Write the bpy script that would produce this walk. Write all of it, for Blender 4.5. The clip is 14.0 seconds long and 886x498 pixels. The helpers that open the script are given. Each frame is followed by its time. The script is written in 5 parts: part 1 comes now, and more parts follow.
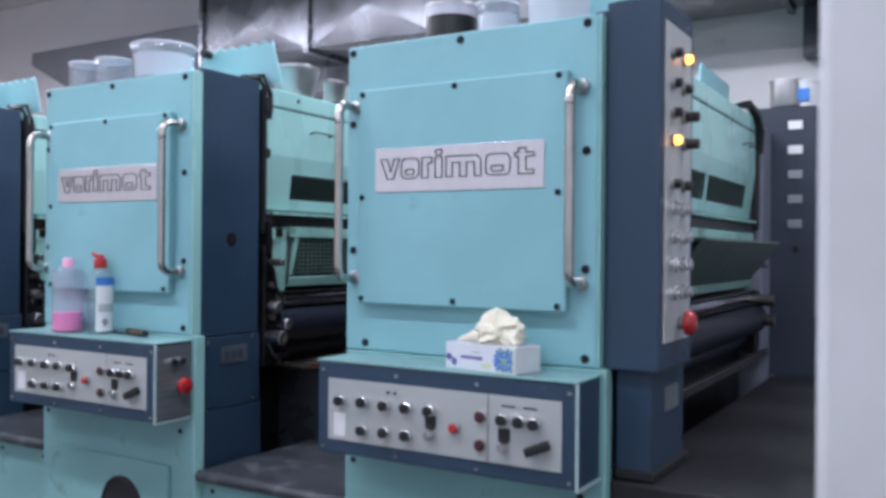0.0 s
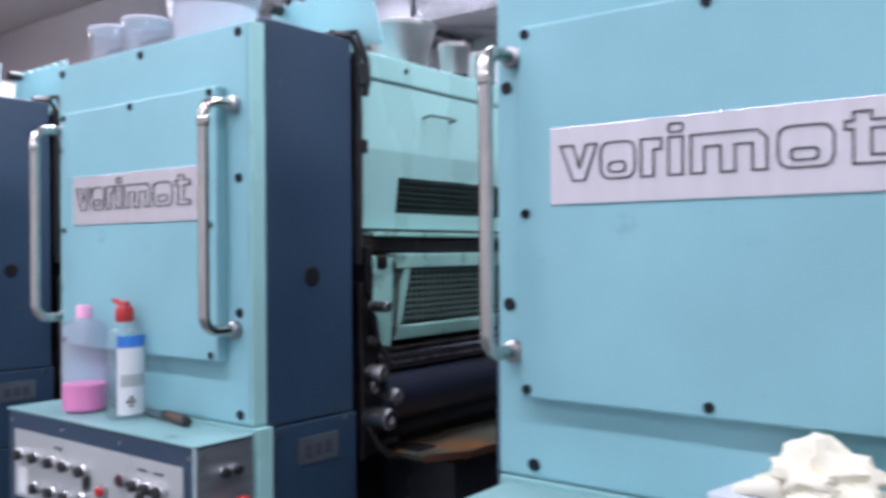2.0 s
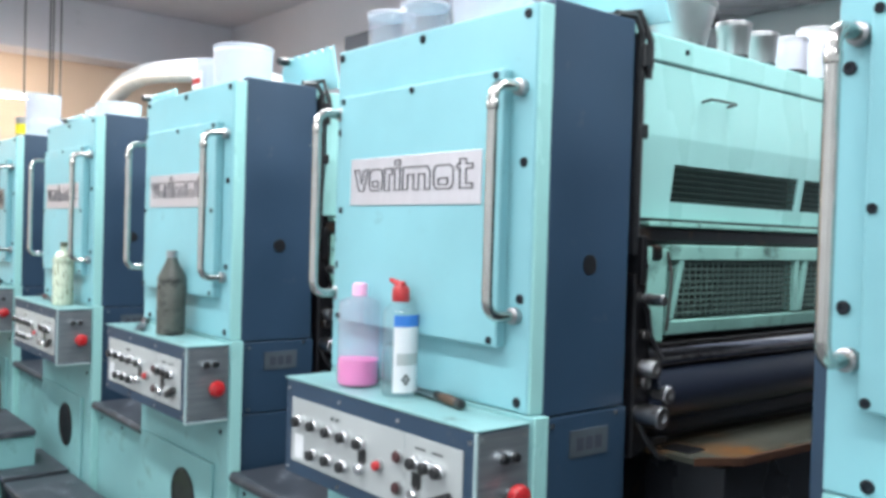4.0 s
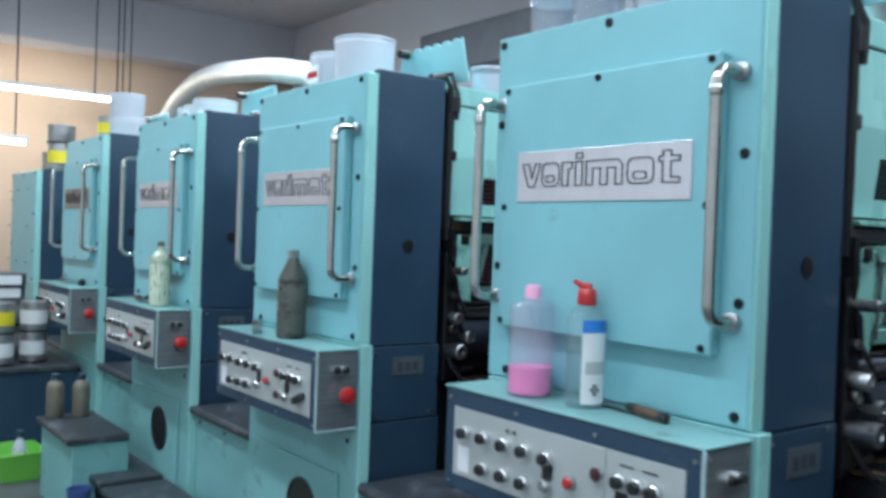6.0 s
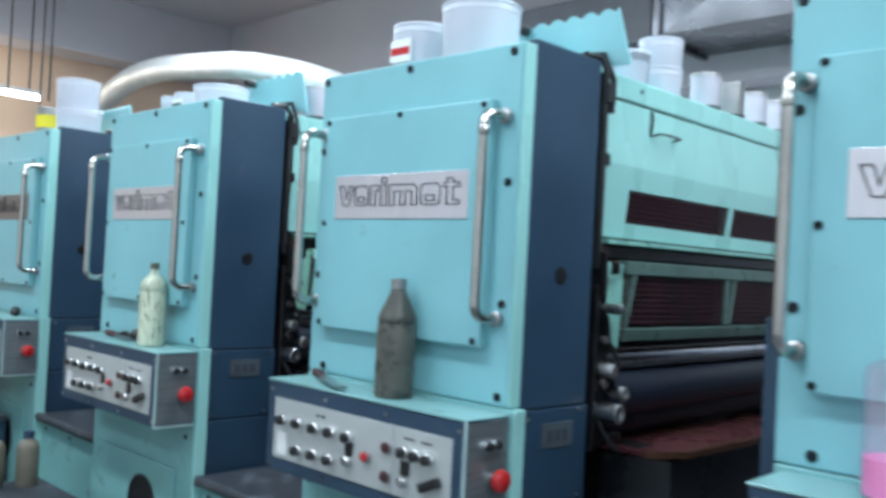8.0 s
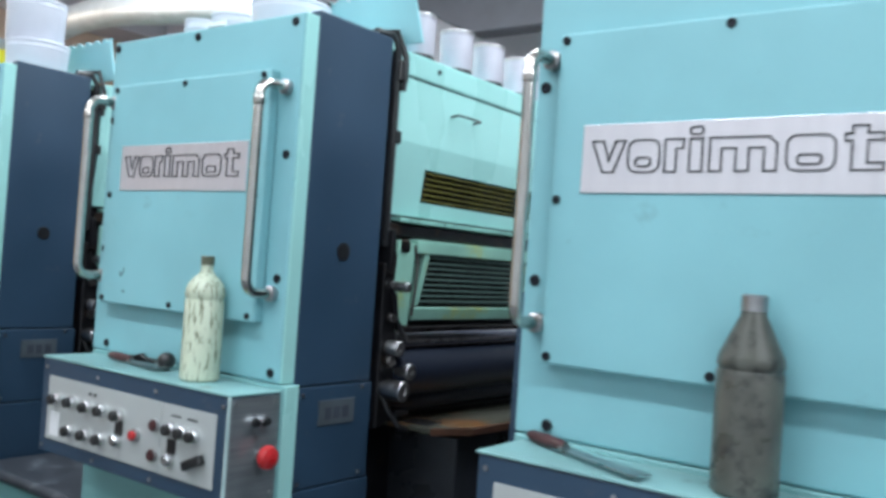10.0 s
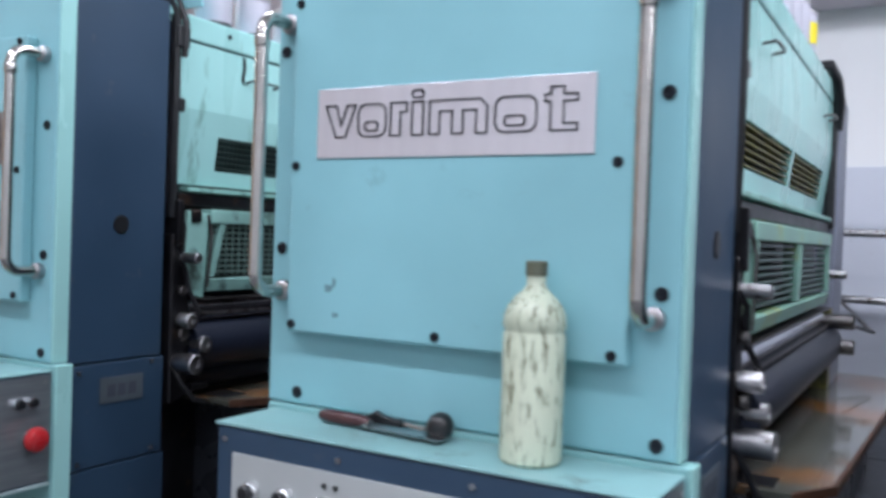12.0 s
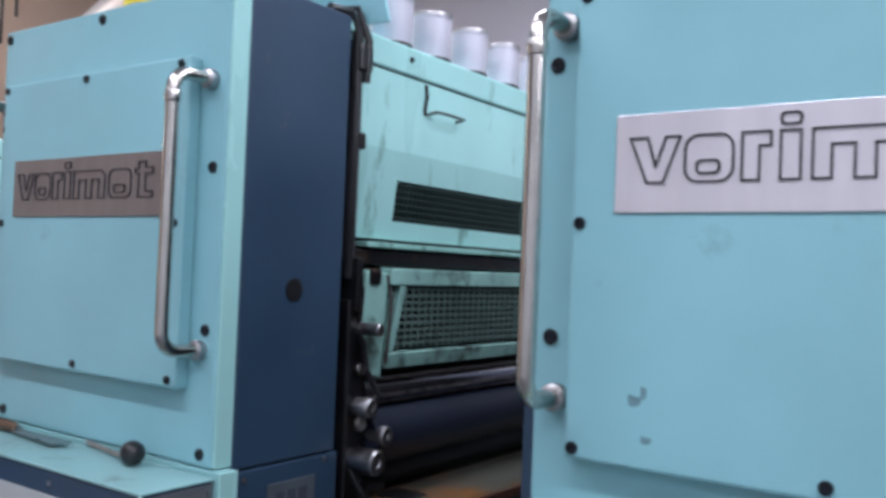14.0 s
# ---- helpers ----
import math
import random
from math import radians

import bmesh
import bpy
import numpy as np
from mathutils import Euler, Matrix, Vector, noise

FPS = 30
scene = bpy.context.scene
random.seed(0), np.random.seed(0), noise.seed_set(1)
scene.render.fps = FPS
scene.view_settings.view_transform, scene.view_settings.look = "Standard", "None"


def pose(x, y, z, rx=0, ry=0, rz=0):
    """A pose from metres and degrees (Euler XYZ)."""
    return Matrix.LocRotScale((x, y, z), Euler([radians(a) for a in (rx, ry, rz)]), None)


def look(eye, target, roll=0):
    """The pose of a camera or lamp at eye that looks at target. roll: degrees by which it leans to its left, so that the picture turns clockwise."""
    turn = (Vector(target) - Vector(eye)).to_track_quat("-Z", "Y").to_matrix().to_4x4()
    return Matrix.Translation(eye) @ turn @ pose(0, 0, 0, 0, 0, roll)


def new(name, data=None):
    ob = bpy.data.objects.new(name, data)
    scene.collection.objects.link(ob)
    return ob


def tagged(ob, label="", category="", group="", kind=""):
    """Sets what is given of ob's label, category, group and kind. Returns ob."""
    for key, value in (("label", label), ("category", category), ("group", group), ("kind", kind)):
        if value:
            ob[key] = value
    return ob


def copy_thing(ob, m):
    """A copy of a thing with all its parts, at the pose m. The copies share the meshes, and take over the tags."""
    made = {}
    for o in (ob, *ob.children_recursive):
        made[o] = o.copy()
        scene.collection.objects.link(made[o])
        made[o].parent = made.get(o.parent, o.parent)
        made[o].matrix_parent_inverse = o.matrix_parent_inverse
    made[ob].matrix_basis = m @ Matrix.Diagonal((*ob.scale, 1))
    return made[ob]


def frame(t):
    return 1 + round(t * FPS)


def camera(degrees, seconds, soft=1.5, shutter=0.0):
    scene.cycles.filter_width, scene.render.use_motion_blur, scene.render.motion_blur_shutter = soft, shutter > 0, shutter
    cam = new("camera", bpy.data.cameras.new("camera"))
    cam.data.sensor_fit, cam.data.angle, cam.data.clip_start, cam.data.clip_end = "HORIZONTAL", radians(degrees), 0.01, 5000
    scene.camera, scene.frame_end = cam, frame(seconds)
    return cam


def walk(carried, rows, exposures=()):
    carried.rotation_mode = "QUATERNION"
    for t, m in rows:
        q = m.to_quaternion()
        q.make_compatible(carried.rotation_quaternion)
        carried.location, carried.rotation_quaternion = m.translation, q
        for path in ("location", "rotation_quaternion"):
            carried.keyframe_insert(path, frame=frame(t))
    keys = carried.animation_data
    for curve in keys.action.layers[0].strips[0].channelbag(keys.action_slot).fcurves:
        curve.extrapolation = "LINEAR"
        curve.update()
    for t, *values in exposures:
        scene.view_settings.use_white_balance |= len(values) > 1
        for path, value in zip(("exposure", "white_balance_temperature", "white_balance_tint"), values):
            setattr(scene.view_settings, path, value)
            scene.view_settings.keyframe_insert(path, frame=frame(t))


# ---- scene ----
cam = camera(54.1, 14.0, soft=3.5, shutter=0.4)
PATH = [
    (0, (0.903, -2.287, 1.489), (-0.124, -0.571, 1.49), 0.5),
    (0.5, (0.643, -2.014, 1.525), (-0.377, -0.294, 1.549), 0.1),
    (1, (0.394, -1.785, 1.537), (-0.585, -0.042, 1.612), 0.8),
    (1.5, (0.215, -1.628, 1.556), (-0.78, 0.105, 1.615), 0.4),
    (2, (0.093, -1.39, 1.588), (-1.12, 0.2, 1.59), -0.4),
    (2.5, (-0.002, -1.396, 1.601), (-1.297, 0.128, 1.558), -0.2),
    (3, (-0.074, -1.434, 1.601), (-1.458, 0.009, 1.555), 0.3),
    (3.5, (-0.093, -1.453, 1.593), (-1.58, -0.116, 1.559), 0.9),
    (3.7, (-0.097, -1.46, 1.594), (-1.612, -0.156, 1.558), 1.1),
    (5.8, (-0.365, -1.727, 1.549), (-1.945, -0.501, 1.517), 2.7),
    (6, (-0.484, -1.689, 1.559), (-2.066, -0.466, 1.533), 2.1),
    (6.5, (-0.75, -1.629, 1.569), (-2.332, -0.406, 1.579), 1.9),
    (7, (-1.034, -1.702, 1.561), (-2.521, -0.365, 1.585), 2.9),
    (7.5, (-1.32, -1.806, 1.555), (-2.694, -0.353, 1.581), 3.5),
    (8, (-1.671, -1.801, 1.53), (-3.065, -0.368, 1.571), 3.0),
    (8.1, (-1.743, -1.789, 1.53), (-3.151, -0.369, 1.575), 2.7),
    (8.2, (-1.822, -1.756, 1.537), (-3.238, -0.344, 1.581), 2.7),
    (10.3, (-3.262, -1.599, 1.491), (-4.384, 0.056, 1.518), 4.1),
    (10.5, (-3.398, -1.598, 1.488), (-4.471, 0.09, 1.502), 4.1),
    (11, (-3.768, -1.599, 1.499), (-4.691, 0.175, 1.487), 3.7),
    (11.5, (-4.088, -1.546, 1.507), (-5.019, 0.224, 1.474), 3.0),
    (12, (-4.39, -1.418, 1.519), (-5.385, 0.317, 1.491), 2.0),
    (12.5, (-4.62, -1.387, 1.542), (-5.572, 0.371, 1.513), 1.3),
    (13, (-4.779, -1.313, 1.559), (-5.771, 0.424, 1.559), 0.8),
    (13.5, (-4.878, -1.213, 1.572), (-5.96, 0.469, 1.588), 0.9),
    (14, (-4.974, -1.165, 1.576), (-6.129, 0.467, 1.627), 2.3),
]
EXPOSURES = [(0, -0.27, 6300, 19), (0.5, -0.12, 6300, 18), (1.0, -0.16, 6350, 18), (1.5, -0.02, 6400, 18), (2.0, -0.04, 6400, 23), (2.5, 0.40, 6550, 29), (3.0, 0.50, 6600, 20), (3.7, 0.53, 6750, 10),
             (5.8, -0.22, 6000, 1), (7.5, -0.12, 5980, 1), (8.2, -0.06, 6120, 3), (10.3, -0.02, 6450, 8), (11.0, 0.0, 6500, 15), (11.5, 0.0, 6450, 16), (12.5, -0.28, 6350, 17), (14.0, -0.28, 6350, 20)]
walk(cam, [(t, look(eye, target, roll)) for t, eye, target, roll in PATH], EXPOSURES)

# ---- light and exposure ----
world = bpy.data.worlds.new("world")
world.use_nodes = True
world.node_tree.nodes["Background"].inputs[0].default_value = (0.6, 0.7, 0.8, 1)
world.node_tree.nodes["Background"].inputs[1].default_value = 0.05
scene.world = world

CEIL = 4.05


def strip_light(x, y, z, length, width, watts, color=(0.88, 0.93, 1.0)):
    data = bpy.data.lights.new("tube_light", "AREA")
    data.shape, data.size, data.size_y = "RECTANGLE", length, width
    data.energy, data.color = watts, color
    ob = new("tube_light", data)
    ob.matrix_world = pose(x, y, z)
    return ob


AISLE_LAMPS = [(1.0, -1.6), (-1.8, -1.6), (-4.6, -1.6), (-7.4, -1.6)]
# unseen lights over the press, added to brighten the gaps and back wall
BACK_FILL = [(1.2, 0.95), (-1.4, 0.95), (-4.0, 0.95), (-6.6, 0.95)]
for lx, ly in AISLE_LAMPS:
    strip_light(lx, ly, 3.93, 2.4, 0.25, 78)
# two unseen lights far behind the aisle, added to fill the front faces
REAR_FILL = [(0.8, -3.9), (-4.8, -3.9)]
for lx, ly in REAR_FILL:
    strip_light(lx, ly, 3.93, 2.4, 0.25, 52)
for lx, ly in BACK_FILL:
    strip_light(lx, ly, 3.58, 2.2, 0.25, 88 if lx < 0 else 62)


# ---- materials ----
def mat_base(name):
    m = bpy.data.materials.new(name)
    m.use_nodes = True
    nt = m.node_tree
    return m, nt, nt.nodes["Principled BSDF"]


def surface(name, color, rough=0.5, metal=0.0, vary=0.12, scale=6.0, bump=0.02, grain=160.0, dirt=None, dirt_amount=0.0,
            dirt_scale=3.0, stretch=(1, 1, 1), coat=0.0, rough_vary=0.12):
    """A painted, plastic or metal surface: large soft variation, fine grain relief and, if asked, stains of a second colour."""
    m, nt, b = mat_base(name)
    n, l = nt.nodes, nt.links
    co = n.new("ShaderNodeTexCoord")
    mp = n.new("ShaderNodeMapping")
    mp.inputs["Scale"].default_value = stretch
    l.new(co.outputs["Object"], mp.inputs["Vector"])
    big = n.new("ShaderNodeTexNoise")
    big.inputs["Scale"].default_value, big.inputs["Detail"].default_value = scale, 5
    l.new(mp.outputs[0], big.inputs["Vector"])
    ramp = n.new("ShaderNodeMapRange")
    ramp.inputs["From Min"].default_value, ramp.inputs["From Max"].default_value = 0.3, 0.7
    ramp.inputs["To Min"].default_value, ramp.inputs["To Max"].default_value = 1 - vary, 1 + vary * 0.6
    l.new(big.outputs["Fac"], ramp.inputs["Value"])
    mul = n.new("ShaderNodeVectorMath")
    mul.operation = "SCALE"
    mul.inputs[0].default_value = color
    l.new(ramp.outputs[0], mul.inputs["Scale"])
    out = mul.outputs[0]
    if dirt:
        dn = n.new("ShaderNodeTexNoise")
        dn.inputs["Scale"].default_value, dn.inputs["Detail"].default_value, dn.inputs["Roughness"].default_value = dirt_scale, 8, 0.65
        l.new(mp.outputs[0], dn.inputs["Vector"])
        dr = n.new("ShaderNodeMapRange")
        dr.inputs["From Min"].default_value, dr.inputs["From Max"].default_value = 0.68 - dirt_amount * 0.3, 0.76 - dirt_amount * 0.2
        l.new(dn.outputs["Fac"], dr.inputs["Value"])
        mix = n.new("ShaderNodeMix")
        mix.data_type = "RGBA"
        l.new(dr.outputs[0], mix.inputs["Factor"])
        l.new(out, mix.inputs[6])
        mix.inputs[7].default_value = (*dirt, 1)
        out = mix.outputs[2]
    l.new(out, b.inputs["Base Color"])
    fine = n.new("ShaderNodeTexNoise")
    fine.inputs["Scale"].default_value, fine.inputs["Detail"].default_value = grain, 3
    l.new(mp.outputs[0], fine.inputs["Vector"])
    rr = n.new("ShaderNodeMapRange")
    rr.inputs["To Min"].default_value, rr.inputs["To Max"].default_value = max(0.02, rough - rough_vary), min(1, rough + rough_vary)
    l.new(big.outputs["Fac"], rr.inputs["Value"])
    l.new(rr.outputs[0], b.inputs["Roughness"])
    if bump > 0:
        bp = n.new("ShaderNodeBump")
        bp.inputs["Strength"].default_value, bp.inputs["Distance"].default_value = bump * 5, 0.002
        l.new(fine.outputs["Fac"], bp.inputs["Height"])
        l.new(bp.outputs[0], b.inputs["Normal"])
    b.inputs["Metallic"].default_value = metal
    b.inputs["Coat Weight"].default_value = coat
    return m


def film(name, color, opacity, rough=0.2):
    """Thin clear or tinted plastic: mostly see-through, with some haze and gloss."""
    m, nt, b = mat_base(name)
    n, l = nt.nodes, nt.links
    b.inputs["Base Color"].default_value = (*color, 1)
    b.inputs["Roughness"].default_value = rough
    clear = n.new("ShaderNodeBsdfTransparent")
    clear.inputs[0].default_value = (*[0.5 + 0.5 * c for c in color], 1)
    tex = n.new("ShaderNodeTexNoise")
    tex.inputs["Scale"].default_value = 30
    rng = n.new("ShaderNodeMapRange")
    rng.inputs["To Min"].default_value, rng.inputs["To Max"].default_value = opacity * 0.8, opacity * 1.2
    mix = n.new("ShaderNodeMixShader")
    l.new(tex.outputs["Fac"], rng.inputs["Value"])
    l.new(rng.outputs[0], mix.inputs[0])
    l.new(clear.outputs[0], mix.inputs[1])
    l.new(b.outputs[0], mix.inputs[2])
    shine = n.new("ShaderNodeBsdfGlossy")
    shine.inputs["Roughness"].default_value = rough
    edge = n.new("ShaderNodeLayerWeight")
    edge.inputs["Blend"].default_value = 0.25
    gain = n.new("ShaderNodeMath")
    gain.operation = "MULTIPLY_ADD"
    gain.inputs[1].default_value, gain.inputs[2].default_value = 0.28, 0.035
    top = n.new("ShaderNodeMixShader")
    l.new(edge.outputs["Facing"], gain.inputs[0])
    l.new(gain.outputs[0], top.inputs[0])
    l.new(mix.outputs[0], top.inputs[1])
    l.new(shine.outputs[0], top.inputs[2])
    l.new(top.outputs[0], n["Material Output"].inputs[0])
    return m


def glow(name, color, strength):
    m, nt, b = mat_base(name)
    b.inputs["Base Color"].default_value = (*color, 1)
    b.inputs["Emission Color"].default_value = (*color, 1)
    b.inputs["Emission Strength"].default_value = strength
    return m


TEAL = surface("teal_paint", (0.226, 0.480, 0.528), 0.38, 0, 0.10, 2.6, 0.03, 220, (0.20, 0.40, 0.44), 0.17, 9.0)
SHELF = surface("grimy_shelf_paint", (0.230, 0.420, 0.425), 0.34, 0, 0.16, 5.0, 0.03, 200, (0.11, 0.16, 0.155), 0.34, 6.0)
TEAL_LOW = surface("teal_paint_scuffed", (0.212, 0.435, 0.440), 0.42, 0, 0.14, 2.5, 0.03, 200, (0.13, 0.25, 0.24), 0.34, 5.0)
HOOD = surface("hood_green_paint", (0.322, 0.605, 0.582), 0.28, 0, 0.07, 3.0, 0.02, 200, (0.20, 0.40, 0.36), 0.14, 7.0, (1, 1, 0.35))
HOOD_WORN = surface("streaked_hood_paint", (0.32, 0.60, 0.58), 0.28, 0, 0.08, 3.0, 0.02, 200, (0.09, 0.19, 0.16), 0.30, 9.0, (1, 1, 0.28))
GUARD = surface("worn_green_guard", (0.24, 0.48, 0.43), 0.4, 0, 0.2, 6.0, 0.03, 150, (0.05, 0.10, 0.085), 0.40, 7.0)
GUARD_Y = surface("yellow_stained_guard", (0.24, 0.46, 0.38), 0.4, 0, 0.2, 6.0, 0.03, 150, (0.36, 0.38, 0.06), 0.44, 4.0)
GUARD_GRIMY = surface("grimy_green_guard", (0.22, 0.42, 0.38), 0.4, 0, 0.25, 6.0, 0.03, 150, (0.025, 0.04, 0.035), 0.55, 8.0)
GUARD_DARK = surface("oily_guard_grille", (0.04, 0.07, 0.065), 0.4, 0.3, 0.3, 12.0, 0.03, 150)
NAVY = surface("navy_paint", (0.022, 0.050, 0.090), 0.42, 0, 0.14, 3.0, 0.02, 200, (0.06, 0.075, 0.10), 0.1, 14.0)
CABINET = surface("slate_cabinet_paint", (0.028, 0.039, 0.060), 0.45, 0, 0.12, 3.0, 0.02, 200)
OILSTEEL = surface("oily_steel", (0.15, 0.145, 0.145), 0.36, 0.9, 0.35, 20, 0.03, 90, (0.03, 0.025, 0.02), 0.5, 22.0)
INK_Y = surface("yellow_ink_stains", (0.16, 0.15, 0.035), 0.4, 0.1, 0.4, 10, 0.03, 120, (0.03, 0.035, 0.02), 0.5, 8.0)
INK_M = surface("magenta_ink_stains", (0.055, 0.022, 0.030), 0.4, 0.1, 0.4, 10, 0.03, 120, (0.02, 0.015, 0.018), 0.5, 8.0)
DUCTDARK = surface("dark_duct_wrap", (0.10, 0.10, 0.115), 0.6, 0.1, 0.2, 4, 0.05, 80)
GUARD_SLAT = surface("dull_guard_slat", (0.10, 0.165, 0.15), 0.4, 0.1, 0.3, 9.0, 0.03, 150, (0.03, 0.045, 0.04), 0.4, 9.0)
TYPEPLATE = surface("dull_type_plate", (0.12, 0.15, 0.175), 0.4, 0.5, 0.2, 12.0, 0.02, 150)
CHIP = surface("chipped_undercoat", (0.145, 0.28, 0.315), 0.6, 0, 0.3, 30.0, 0.03, 200)
TYPEBAR = surface("faded_type_mark", (0.045, 0.055, 0.075), 0.5, 0, 0.2, 12.0, 0.0)
PINKCAP = surface("pale_pink_cap", (0.86, 0.42, 0.62), 0.35, 0, 0.04, 8, 0.0)
BLACK = surface("black_plastic", (0.012, 0.013, 0.015), 0.35, 0, 0.2, 20, 0.01, 200)
RUBBER = surface("black_rubber_tread", (0.042, 0.048, 0.060), 0.42, 0, 0.35, 9, 0.08, 90, (0.13, 0.145, 0.165), 0.40, 9.0)
OILY = surface("oily_black_iron", (0.014, 0.014, 0.017), 0.38, 0.5, 0.5, 8, 0.05, 60, (0.06, 0.035, 0.02), 0.3, 9.0)
DARKBOX = surface("dark_oiled_sheet", (0.026, 0.030, 0.038), 0.30, 0.2, 0.4, 4, 0.04, 60, (0.02, 0.02, 0.022), 0.4, 5.0)
ROLLER = surface("ink_roller", (0.010, 0.014, 0.026), 0.42, 0.0, 0.3, 5, 0.02, 120, (0.03, 0.022, 0.018), 0.3, 6.0, (1, 0.2, 1))
SHINYROLLER = surface("wet_steel_roller", (0.72, 0.72, 0.76), 0.16, 1.0, 0.15, 6, 0.02, 120, (0.06, 0.055, 0.06), 0.25, 5.0, (1, 0.45, 1))
ROLLER.node_tree.nodes["Principled BSDF"].inputs["Specular IOR Level"].default_value = 0.22
CHROME = surface("worn_chrome", (0.55, 0.53, 0.50), 0.22, 1.0, 0.12, 20, 0.01, 120, (0.30, 0.22, 0.16), 0.18, 18.0)
STEEL = surface("turned_steel", (0.42, 0.42, 0.43), 0.32, 1.0, 0.25, 20, 0.02, 120, (0.10, 0.08, 0.06), 0.35, 25.0)
BRUSHED = surface("brushed_console_end", (0.34, 0.37, 0.39), 0.40, 0.75, 0.15, 8, 0.02, 160, stretch=(1, 1, 14))
ALU = surface("brushed_nameplate", (0.69, 0.665, 0.705), 0.33, 0.55, 0.05, 3, 0.02, 260, stretch=(12, 1, 1))
# nameplate metal with a dark reflection put into its base colour
ALU_REFLECTION = surface("tarnished_nameplate", (0.26, 0.235, 0.23), 0.40, 0.6, 0.12, 3, 0.02, 260, stretch=(12, 1, 1))
KNOBSTEEL = surface("bright_knob_collar", (0.72, 0.72, 0.73), 0.2, 1.0, 0.08, 30, 0.01, 120)
PLATFORM = surface("grimy_platform_plate", (0.014, 0.014, 0.017), 0.5, 0.1, 0.5, 3, 0.08, 60, (0.04, 0.04, 0.045), 0.28, 6.0)
SILVER = surface("satin_panel", (0.46, 0.49, 0.49), 0.40, 0.2, 0.06, 5, 0.01, 200)
EDGE = surface("console_edge_trim", (0.42, 0.55, 0.56), 0.4, 0.2, 0.08, 8, 0.01, 200)
INKLINE = surface("engraved_black_line", (0.03, 0.03, 0.036), 0.5, 0, 0.1, 20, 0.0)
BOLT = surface("black_oxide_bolt", (0.010, 0.014, 0.022), 0.38, 0.4, 0.3, 40, 0.02, 200)
RED = surface("red_button_plastic", (0.45, 0.018, 0.022), 0.3, 0, 0.08, 20, 0.0, coat=0.3)
WHITE = surface("white_enamel", (0.72, 0.74, 0.76), 0.4, 0, 0.05, 8, 0.01, 200)
PAPER = surface("white_label_paper", (0.74, 0.75, 0.77), 0.65, 0, 0.05, 15, 0.01, 200)
WALL_W = surface("white_wall_plaster", (0.74, 0.75, 0.76), 0.7, 0, 0.06, 1.4, 0.06, 60, (0.58, 0.57, 0.56), 0.1, 1.8)
WALL_LOW = surface("lavender_wall_paint", (0.52, 0.55, 0.62), 0.55, 0, 0.06, 1.6, 0.04, 60, (0.40, 0.42, 0.46), 0.12, 2.2)
WALL_P = surface("peach_wall_plaster", (0.74, 0.55, 0.42), 0.7, 0, 0.07, 1.2, 0.06, 60, (0.55, 0.40, 0.32), 0.1, 1.5)
CEILING = surface("ceiling_paint", (0.68, 0.64, 0.69), 0.75, 0, 0.08, 0.8, 0.05, 50, (0.52, 0.49, 0.53), 0.12, 0.9)
FLOOR = surface("worn_floor", (0.10, 0.105, 0.115), 0.5, 0, 0.3, 1.6, 0.08, 50, (0.045, 0.045, 0.05), 0.4, 2.4)
GALV = surface("galvanised_sheet", (0.17, 0.175, 0.195), 0.26, 0.9, 0.35, 3.5, 0.02, 60)
FOIL = surface("aluminium_foil_duct", (0.78, 0.79, 0.80), 0.38, 0.35, 0.1, 10, 0.06, 60)
TUB = surface("translucent_tub_plastic", (0.50, 0.52, 0.59), 0.4, 0, 0.05, 8, 0.01, 200)
CLEARTUB = film("clear_tub_plastic", (0.84, 0.86, 0.92), 0.13, 0.12)
TIN = surface("ink_tin", (0.46, 0.455, 0.465), 0.36, 0.85, 0.1, 12, 0.01, 200, (0.2, 0.18, 0.16), 0.12, 20.0)
TIN_WHITE = surface("white_ink_tin", (0.50, 0.49, 0.56), 0.4, 0.1, 0.08, 12, 0.01, 200, (0.30, 0.28, 0.32), 0.1, 16.0)
TABLE = surface("rusty_oiled_tray", (0.135, 0.14, 0.115), 0.17, 0.2, 0.35, 5, 0.03, 90, (0.34, 0.14, 0.038), 0.60, 2.6, coat=0.5, rough_vary=0.08)
TABLE_RED = surface("ink_stained_tray", (0.10, 0.035, 0.04), 0.28, 0.1, 0.3, 5, 0.04, 90, (0.26, 0.15, 0.03), 0.5, 2.2)
TAN = surface("dusty_tan_plastic", (0.17, 0.155, 0.12), 0.5, 0, 0.25, 10, 0.03, 120)
OLIVE = surface("grimy_olive_plastic", (0.10, 0.11, 0.075), 0.45, 0, 0.25, 12, 0.03, 120)
# grey for side faces, with the light they catch put into the colour
LITGREY = surface("far_cover_grey", (0.20, 0.22, 0.28), 0.5, 0, 0.12, 3.0, 0.02, 200)
LEDGE = surface("dusty_ledge", (0.30, 0.28, 0.24), 0.7, 0, 0.2, 4.0, 0.05, 60)
RUST = surface("rusty_tray_edge", (0.075, 0.032, 0.017), 0.55, 0.1, 0.4, 12, 0.06, 90, (0.05, 0.03, 0.02), 0.4, 10.0)
PINKWALL = film("pink_tinted_plastic", (0.98, 0.84, 0.93), 0.10, 0.08)
PINK = surface("pink_fluid", (0.80, 0.22, 0.52), 0.35, 0, 0.04, 8, 0.0)
CLEAR = film("clear_bottle_plastic", (0.93, 0.97, 0.98), 0.045, 0.04)
CLEARFLUID = film("clear_fluid", (0.80, 0.88, 0.90), 0.03, 0.05)
BLUE = surface("blue_label", (0.04, 0.20, 0.62), 0.45, 0, 0.05, 15, 0.0)
YELLOW = surface("yellow_label", (0.75, 0.62, 0.03), 0.5, 0, 0.06, 15, 0.0)
